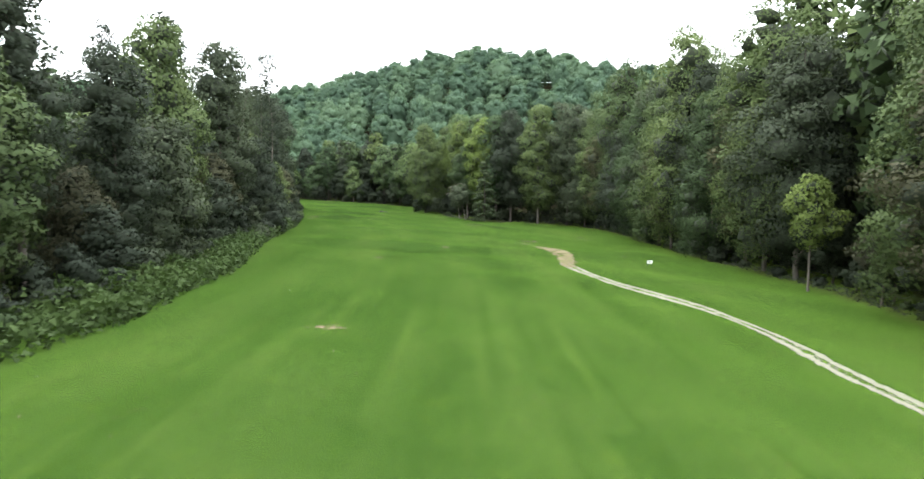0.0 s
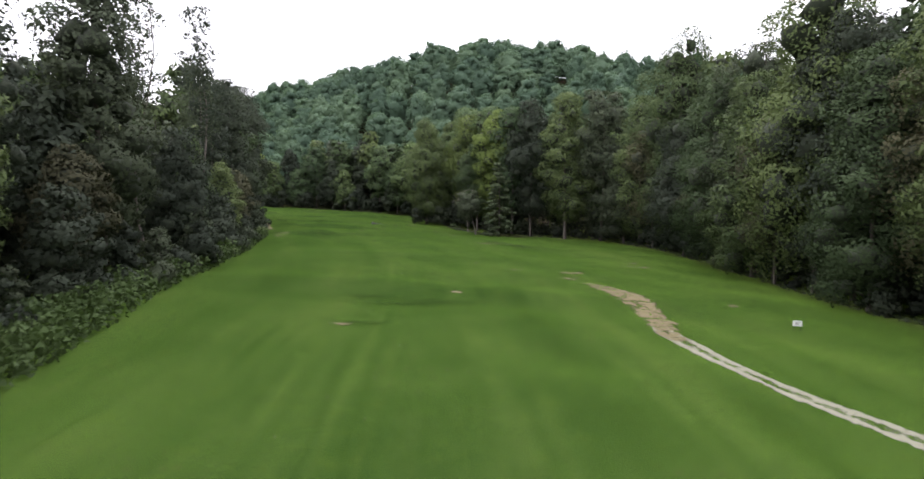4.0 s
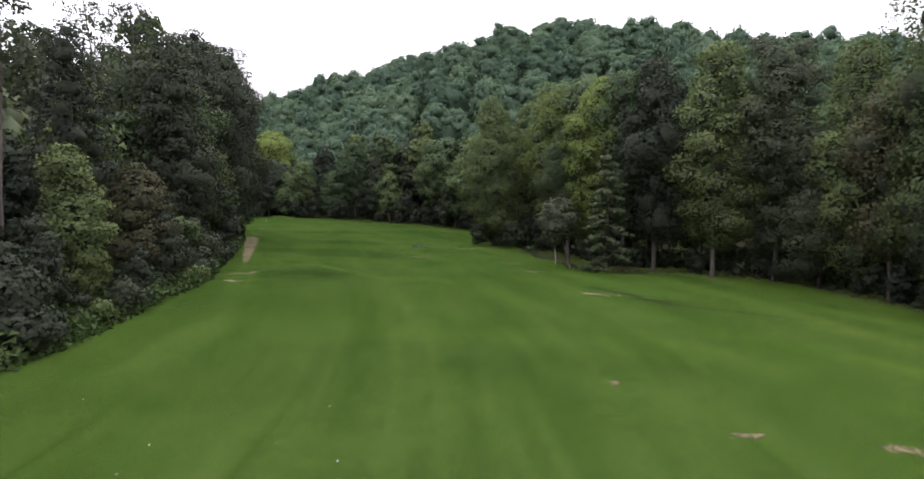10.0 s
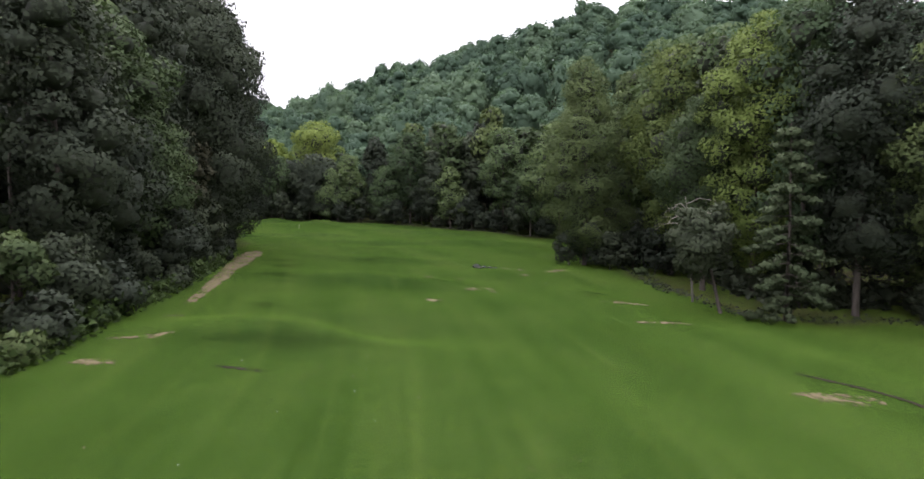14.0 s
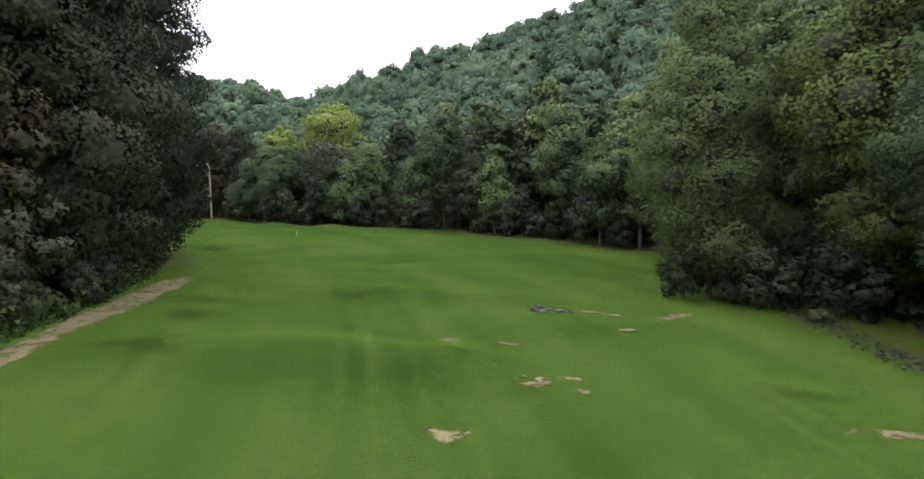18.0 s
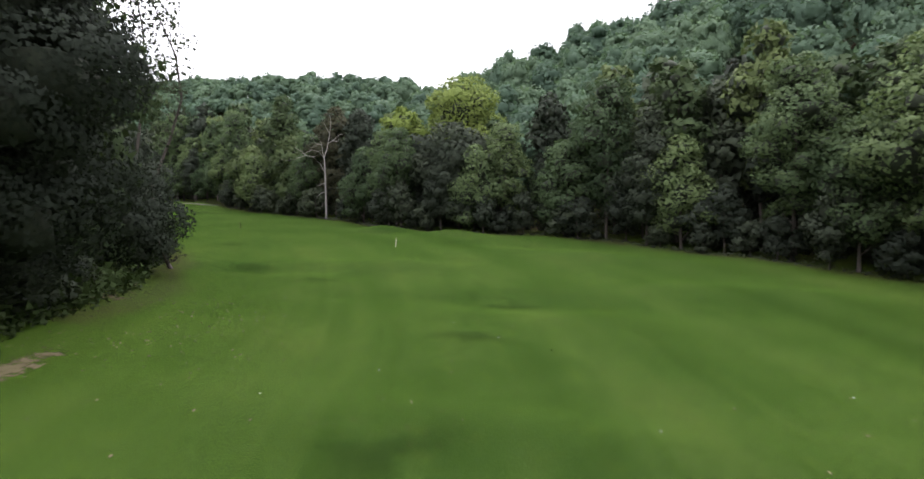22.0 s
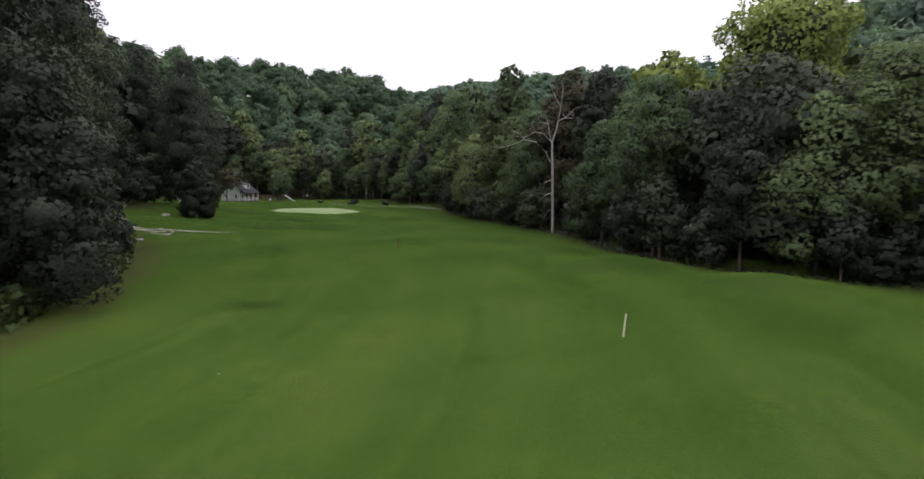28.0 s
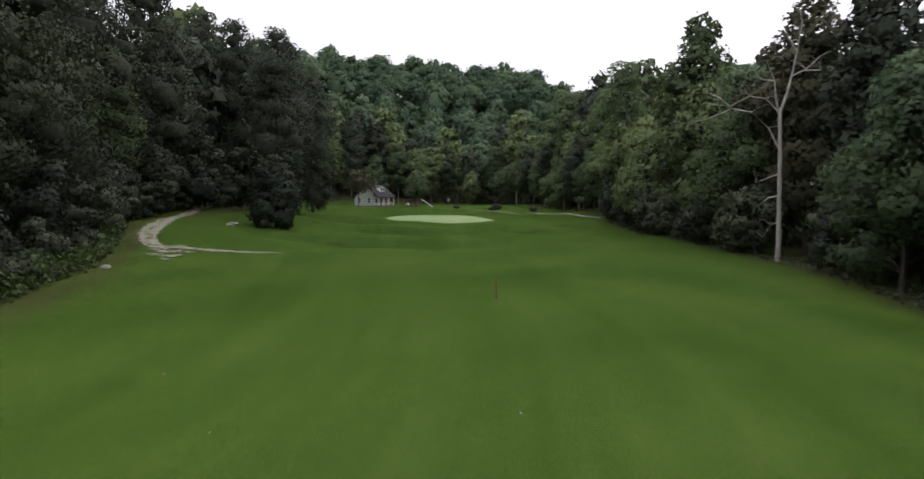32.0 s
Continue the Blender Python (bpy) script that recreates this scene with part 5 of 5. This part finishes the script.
PALE_STONE = plain("pale_weathered_stone", (0.13, 0.13, 0.095), (0.30, 0.295, 0.225), 3.5, 0.9, 0.0, 0.6)
DARK_STONE = plain("damp_grey_stone", (0.022, 0.026, 0.019), (0.082, 0.090, 0.070), 3.5, 0.9, 0.0, 0.6)
RED = plain("faded_red_brown_paint", (0.10, 0.04, 0.028), (0.17, 0.07, 0.05), 5.0, 0.7)
DARK_METAL = plain("dark_metal", (0.03, 0.03, 0.032), (0.06, 0.06, 0.06), 4.0, 0.5, 0.6)


def glass_material():
    m, nt, nodes, links, bsdf = material("window_glass")
    bsdf.inputs["Base Color"].default_value = (0.03, 0.035, 0.04, 1)
    bsdf.inputs["Roughness"].default_value = 0.08
    bsdf.inputs["Specular IOR Level"].default_value = 0.6
    return m


GLASS = glass_material()


def window_on(parent, x, y, z, w, h, turn):
    """A window on a wall; its face looks along local -y before the turn."""
    m = Matrix.Translation((x, y, z)) @ pose(0, 0, 0, 0, 0, turn)
    win = new("window", None)
    win.parent = parent
    win.matrix_basis = m
    t = 0.09
    for k, (sx, sz, px, pz) in enumerate([(w + 2 * t, t, 0, h / 2 + t / 2), (w + 2 * t, t, 0, -h / 2 - t / 2), (t, h, -w / 2 - t / 2, 0), (t, h, w / 2 + t / 2, 0), (w, 0.05, 0, 0)]):
        part("sill" if k == 1 else "casing", box(sx, 0.14 if k == 1 else 0.09, sz, (px, -0.045, pz)), TRIM, win)
    part("pane", box(w, 0.02, h, (0, -0.012, 0)), GLASS, win)
    return win


def house():
    base = 0.35
    root = tagged(new("house"), "small white one-and-a-half-storey house with a dark roof and porch", "house")
    L, yf, yb, eave, ridge = 7.6, -2.2, 4.2, 2.65, 6.0
    slope = (ridge - eave) / 4.4
    part("foundation", box(L + 0.1, yb - yf + 0.1, base + 0.5, (0, (yf + yb) / 2, (base - 0.5) / 2)), STONE, root, "low grey stone foundation")
    top = base + 0.001
    for side in (-1, 1):
        zf = ridge - slope * abs(yf) - 0.1
        bm = prism([(yf, top), (yb, top), (yb, ridge - slope * yb - 0.12), (0, ridge - 0.12), (yf, zf)], 0.2)
        bmesh.ops.transform(bm, matrix=Matrix.Translation((side * (L / 2 - 0.1), 0, 0)) @ pose(0, 0, 0, 0, 0, 90), verts=bm.verts)
        part("gable_wall", bm, SIDING, root)
        for k in range(22):
            z = top + 0.18 * (k + 0.5)
            lo, hi = yf, yb
            if z > zf:
                lo = -(ridge - 0.2 - z) / slope
            if z > ridge - slope * yb - 0.12:
                hi = (ridge - 0.2 - z) / slope
            if hi - lo > 0.4:
                part("clapboard", box(0.022, hi - lo, 0.172, (side * (L / 2 + 0.006), (lo + hi) / 2, z), 0, pose(0, 0, 0, 0, side * 4, 0)), SIDING, root)
    part("front_wall", box(L - 0.4, 0.18, 2.5, (0, yf + 0.09, top + 1.25)), SIDING, root)
    part("back_wall", box(L - 0.4, 0.18, 2.3, (0, yb - 0.09, top + 1.15)), SIDING, root)
    for sgn, reach in ((-1, 4.45), (1, 4.7)):
        n = math.hypot(reach, reach * slope)
        ang = math.degrees(math.atan(slope))
        roof = part("roof", box(L + 0.7, n, 0.14, (0, sgn * reach / 2, ridge - slope * reach / 2 + 0.02), 0.01, pose(0, 0, 0, -sgn * ang)), SHINGLE, root)
        for k in range(16):
            u = (k + 0.5) / 16
            part("shingle_course", box(L + 0.72, n / 16 * 1.04, 0.03, (0, sgn * reach * u, ridge - slope * reach * u + 0.11), 0, pose(0, 0, 0, -sgn * (ang - 3))), SHINGLE, roof)
    part("chimney", box(0.6, 0.6, 2.2, (1.2, 0.5, ridge + 0.1), 0.02), BRICK, root, "short red-brown brick chimney")
    dorm = new("dormer", None)
    dorm.parent = root
    dorm.matrix_basis = Matrix.Translation((0.2, -1.75, ridge - slope * 1.75))
    part("dormer_wall", prism([(-1.15, -0.9), (1.15, -0.9), (1.15, 1.0), (-1.15, 1.0)], 1.6), PAINT, dorm)
    part("dormer_roof", box(2.9, 2.6, 0.12, (0, 0.25, 1.12), 0.01, pose(0, 0, 0, 14)), SHINGLE, dorm)
    for x in (-0.45, 0.45):
        part("pane", box(0.62, 0.03, 1.0, (x, -0.815, 0.1)), GLASS, dorm)
        part("casing", box(0.78, 0.03, 1.16, (x, -0.802, 0.1)), TRIM, dorm)
    porch = new("porch", None)
    porch.parent = root
    part("porch_floor", box(L, 2.0, 0.3, (0, yf - 1.0, base - 0.1)), DECKING, porch)
    for x in (-3.6, -1.2, 1.2, 3.6):
        part("post", box(0.18, 0.18, 2.35, (x, yf - 1.85, base + 1.2), 0.01), TRIM, porch)
    part("beam", box(L, 0.18, 0.24, (0, yf - 1.85, base + 2.45)), TRIM, porch)
    for x0, x1 in ((-3.6, -1.2), (1.2, 3.6)):
        part("rail", box(x1 - x0 - 0.2, 0.07, 0.07, ((x0 + x1) / 2, yf - 1.85, base + 0.95)), TRIM, porch)
        for k in range(9):
            part("baluster", box(0.035, 0.035, 0.8, (x0 + 0.25 + k * (x1 - x0 - 0.5) / 8, yf - 1.85, base + 0.5)), TRIM, porch)
    for k in range(3):
        part("step", box(1.6, 0.3, 0.17, (0, yf - 2.15 - 0.28 * k, base - 0.1 - 0.15 * k)), DECKING, porch)
    door = new("door", None)
    door.parent = root
    door.matrix_basis = Matrix.Translation((0, yf - 0.02, base + 1.05))
    part("leaf", box(0.95, 0.06, 2.05), DECKING, door)
    part("knob", box(0.06, 0.08, 0.06, (0.36, -0.06, -0.05), 0.01), DARK_METAL, door)
    window_on(root, -2.3, yf, base + 1.4, 1.0, 1.2, 0)
    window_on(root, 2.3, yf, base + 1.4, 1.0, 1.2, 0)
    for y in (-0.9, 2.4):
        window_on(root, -L / 2 - 0.02, y, base + 1.45, 0.8, 1.25, -90)
    window_on(root, -L / 2 - 0.02, 0.4, base + 3.9, 0.7, 1.0, -90)
    x, y = -240.6, 280.5
    root.matrix_basis = pose(x, y, gz(x, y) - 0.1, 0, 0, 127) @ Matrix.Scale(0.90, 4)


house()


def side_deck():
    root = tagged(new("deck"), "small brown wooden side deck with steps", "deck")
    for k in range(10):
        part("board", box(0.23, 3.0, 0.05, (-1.2 + k * 0.25, 0, 0.85)), DECKING, root)
    for x in (-1.2, 1.15):
        for y in (-1.35, 1.35):
            part("post", box(0.12, 0.12, 1.9, (x, y, 0.85)), DECKING, root)
        part("rail", box(0.08, 2.8, 0.1, (x, 0, 1.75)), DECKING, root)
    for k in range(4):
        part("step", box(1.2, 0.3, 0.05, (0, -1.65 - 0.28 * k, 0.68 - 0.19 * k)), DECKING, root)
    for x in (-0.6, 0.6):
        part("stringer", box(0.06, 1.5, 0.2, (x, -2.1, 0.32), 0, pose(0, 0, 0, 34)), DECKING, root)
    root.matrix_basis = pose(-236.4, 287.4, gz(-236.4, 287.4), 0, 0, 127)


side_deck()


def tank():
    root = tagged(new("propane_tank"), "white horizontal propane tank on two short legs", "tank")
    bm = bmesh.new()
    prof = [(-1.25, 0.0), (-1.22, 0.2), (-1.1, 0.36), (-0.9, 0.44), (0.9, 0.44), (1.1, 0.36), (1.22, 0.2), (1.25, 0.0)]
    rings = []
    for x, r in prof:
        rings.append([bm.verts.new((x, max(r, 0.01) * math.cos(a * math.pi / 8), 0.75 + max(r, 0.01) * math.sin(a * math.pi / 8))) for a in range(16)])
    for p, q in zip(rings, rings[1:]):
        for a in range(16):
            bm.faces.new((p[a], p[(a + 1) % 16], q[(a + 1) % 16], q[a]))
    part("vessel", bm, PAINT, root)
    part("dome", box(0.4, 0.3, 0.25, (0, 0, 1.25), 0.05), PAINT, root)
    for x in (-0.7, 0.7):
        part("leg", box(0.12, 0.6, 0.4, (x, 0, 0.18)), STONE, root)
    root.matrix_basis = pose(-240.6, 289.4, gz(-240.6, 289.4), 0, 0, 150) @ Matrix.Scale(0.72, 4)


tank()


def slide():
    root = tagged(new("playground_slide"), "white playground slide on a timber frame on the lawn", "slide")
    bm = prism([(-1.6, 0.12), (-1.1, 0.2), (1.2, 1.75), (1.6, 1.8), (1.6, 1.72), (1.2, 1.66), (-1.1, 0.1), (-1.6, 0.04)], 0.5)
    part("chute", bm, PAINT, root)
    for y in (-0.27, 0.27):
        part("side_rail", box(2.9, 0.05, 0.16, (0.05, y, 1.02), 0, pose(0, 0, 0, 0, -34)), PAINT, root)
        for x in (1.55, 2.3):
            part("leg", box(0.09, 0.09, 2.3, (x, y, 1.15)), DECKING, root)
    for k in range(5):
        part("rung", box(0.06, 0.56, 0.06, (2.3, 0, 0.3 + 0.33 * k)), DECKING, root)
    part("platform", box(0.85, 0.6, 0.06, (1.93, 0, 1.72)), DECKING, root)
    root.matrix_basis = pose(-231.8, 291.4, gz(-231.8, 291.4), 0, 0, 262)


slide()


def hoop():
    root = tagged(new("basketball_hoop"), "white basketball backboard on a dark post at the lawn's edge", "hoop")
    part("post", box(0.1, 0.1, 3.3, (0, 0.25, 1.65)), DARK_METAL, root)
    part("arm", box(0.08, 0.3, 0.08, (0, 0.1, 2.95)), DARK_METAL, root)
    part("backboard", box(0.95, 0.05, 0.62, (0, -0.06, 2.98), 0.015), STONE, root)
    bm = bmesh.new()
    bmesh.ops.create_circle(bm, segments=16, radius=0.23, matrix=Matrix.Translation((0, -0.33, 2.8)))
    ring = bmesh.ops.extrude_edge_only(bm, edges=bm.edges[:])
    bmesh.ops.translate(bm, vec=(0, 0, 0.03), verts=[g for g in ring["geom"] if isinstance(g, bmesh.types.BMVert)])
    part("rim", bm, RED, root)
    root.matrix_basis = pose(-240.5, 301, gz(-240.5, 301) - 1.4, 0, 0, 112)


hoop()


def utility_pole(x, y):
    root = tagged(new("utility_pole"), "thin grey wooden pole before dark woods", "pole")
    v, f = tubes([[(Vector((0, 0, -0.4)), 0.15), (Vector((0, 0, 4.0)), 0.13), (Vector((0, 0, 8.4)), 0.10)]], 8)
    part("shaft", mesh_from("shaft", v, f, BARK_DEAD, smooth=True), None, root)
    part("insulator", box(0.10, 0.10, 0.22, (0, 0, 8.45), 0.02), STONE, root)
    return place(root, x, y)


utility_pole(-247.0, 325.4)
hero("yard_tree", 311, -234.6, 274.6, 9.5, 3.4, 3.4, 'broad', 24, 1700, 0.34, LEAF_RUST, BARK, 0.14, "thin-leaved tree with reddish twigs before a house wall", ragged=0.9, core=0, limbs=14)
hero("yard_tree", 312, -234.4, 289.6, 9.2, 1.4, 3.6, 'oval', 22, 2600, 0.30, LEAF_FOOT, BARK, 0.14, "small rounded tree on the lawn beside the house")
for k, (x, y) in enumerate([(-230, 264.5), (-203, 286.5), (-196.5, 301.2), (-247, 268), (-203.5, 295.2), (-204.6, 296.6), (-205.6, 298.0)]):
    shrub.add(x, y, 0.55 + 0.1 * (k % 3), 50 * k)


# ---------------------------------------------------------------- small things on the course
def stake(name, x, y, height, mat, label, tilt, wide=0.10):
    root = tagged(new(name), label, "marker stake")
    part("post", box(wide, wide, height + 0.3, (0, 0, height / 2 - 0.15), 0.012), mat, root)
    part("cap", box(wide * 0.85, wide * 0.85, 0.03, (0, 0, height + 0.014), 0.01), mat, root)
    root.matrix_basis = pose(x, y, gz(x, y), 0, tilt, 40)


stake("marker_stake", -65.4, 230.2, 0.85, plain("pale_yellow_paint", (0.60, 0.56, 0.36), (0.74, 0.70, 0.50), 6.0, 0.6), "pale yellow distance stake leaning a little in the grass", 6, 0.06)
stake("marker_stake", -102.2, 244.0, 0.85, RED, "dull red distance stake standing in the grass", 0, 0.065)


def sign():
    root = tagged(new("tee_sign"), "small white board sign low in the grass", "sign")
    part("board", box(0.62, 0.04, 0.40, (0, 0, 0.55), 0.008), PAINT, root)
    for k, z in enumerate((0.64, 0.55, 0.46)):
        part("text_bar", box(0.40 - 0.06 * k, 0.006, 0.035, (0, -0.024, z)), STONE, root, "unreadable grey line of writing")
    for x in (-0.24, 0.24):
        part("leg", box(0.04, 0.04, 0.55, (x, 0.03, 0.2)), DARK_METAL, root)
    root.matrix_basis = pose(21.6, 79.2, gz(21.6, 79.2), 0, 0, -14)


sign()


def stone_mesh(seed, size, mat):
    bm = bmesh.new()
    bmesh.ops.create_icosphere(bm, subdivisions=3, radius=1.0)
    off = Vector((seed * 3.1, seed * 1.7, 0))
    for v in bm.verts:
        n = noise.noise(v.co * 1.1 + off) * 0.45 + noise.noise(v.co * 2.7 + off) * 0.16
        v.co *= 1 + n
        v.co = Vector((v.co.x * size[0], v.co.y * size[1], max(v.co.z, -0.35) * size[2]))
    me = bpy.data.meshes.new("rock")
    bm.to_mesh(me)
    bm.free()
    me.materials.append(mat)
    return me


for k, (x, y, sx, sy, sz, tn, lb) in enumerate([(-23.3, 187.2, 0.46, 0.34, 0.36, 20, "grey boulder lying in a hollow of the fairway"), (-22.5, 187.4, 0.30, 0.24, 0.16, 60, "flat grey rock beside a boulder in the grass"),
                                                (-22.9, 186.7, 0.34, 0.2, 0.13, -10, "flat grey rock beside a boulder in the grass"), (-21.8, 187.1, 0.30, 0.22, 0.16, 0, "small dark rock beside a boulder in the grass"),
                                                (-21.2, 187.3, 0.22, 0.16, 0.10, 30, "small pale rock in the grass"), (-151.8, 236.7, 0.9, 0.35, 0.2, 30, "pale broken stone on a grassy bank"),
                                                (-153.0, 237.2, 0.6, 0.3, 0.16, 10, "pale broken stone on a grassy bank"), (-150.6, 236.4, 0.45, 0.25, 0.14, 70, "pale broken stone on a grassy bank"),
                                                (-100.5, 220.6, 0.3, 0.2, 0.16, 15, "pale stone at the edge of the grass"), (-120.6, 226.0, 0.35, 0.25, 0.18, 50, "pale stone at the edge of the grass")]):
    ob = tagged(new("rock", stone_mesh(k + 1, (sx, sy, sz), PALE_STONE if lb.startswith("pale") else DARK_STONE)), lb, "rock")
    ob.matrix_basis = pose(x, y, gz(x, y) + 0.02, 0, 0, tn)


def specks(name, count, spots, size, mat, seed, label):
    """Fallen leaves and clover heads, tiny and pale, lying on the grass."""
    r = np.random.default_rng(seed)
    p = []
    for x, y, rx, ry, n in spots:
        p.append(np.array((x, y)) + r.normal(size=(int(n * count), 2)) * np.array((rx, ry)))
    p = np.concatenate(p)
    p = p[outside(p[:, 0], p[:, 1]) < 1.0]
    a = r.random(len(p)) * 6.283
    s = size * (0.5 + r.random(len(p)))
    z = ground_z(p[:, 0], p[:, 1])
    quad = []
    for k, lift in enumerate((0.03, 0.05, 0.035, 0.06)):
        b = a + k * 1.571
        quad.append(np.column_stack([p[:, 0] + np.cos(b) * s, p[:, 1] + np.sin(b) * s * 0.8, z + lift + r.random(len(p)) * 0.03]))
    verts = np.stack(quad, 1).reshape(-1, 3)
    k = np.arange(len(p))[:, None] * 4
    tagged(new(name, mesh_from(name, verts, k + np.array([[0, 1, 2, 3]]), mat)), label, "fallen leaves", kind="stuff")


DRY = plain("dry_leaf", (0.14, 0.11, 0.055), (0.32, 0.26, 0.14), 2.0, 0.8)
specks("fallen_leaves", 1.0, [(-54, 194, 4, 5, 240), (-49, 189, 3, 4, 160), (-68, 206, 5, 3, 50), (-20, 130, 12, 50, 120), (-5, 60, 9, 40, 90), (-40, 190, 14, 22, 70), (-95, 225, 14, 4, 36), (-122, 230, 6, 3, 30)],
       0.045, DRY, 401, "scattered dry leaves lying on the grass")
specks("clover_heads", 1.0, [(-4, 70, 8, 30, 26), (-12, 140, 9, 30, 22), (-30, 185, 14, 18, 24), (-70, 222, 25, 12, 14)], 0.03, PAINT, 402, "tiny white clover heads in the grass")
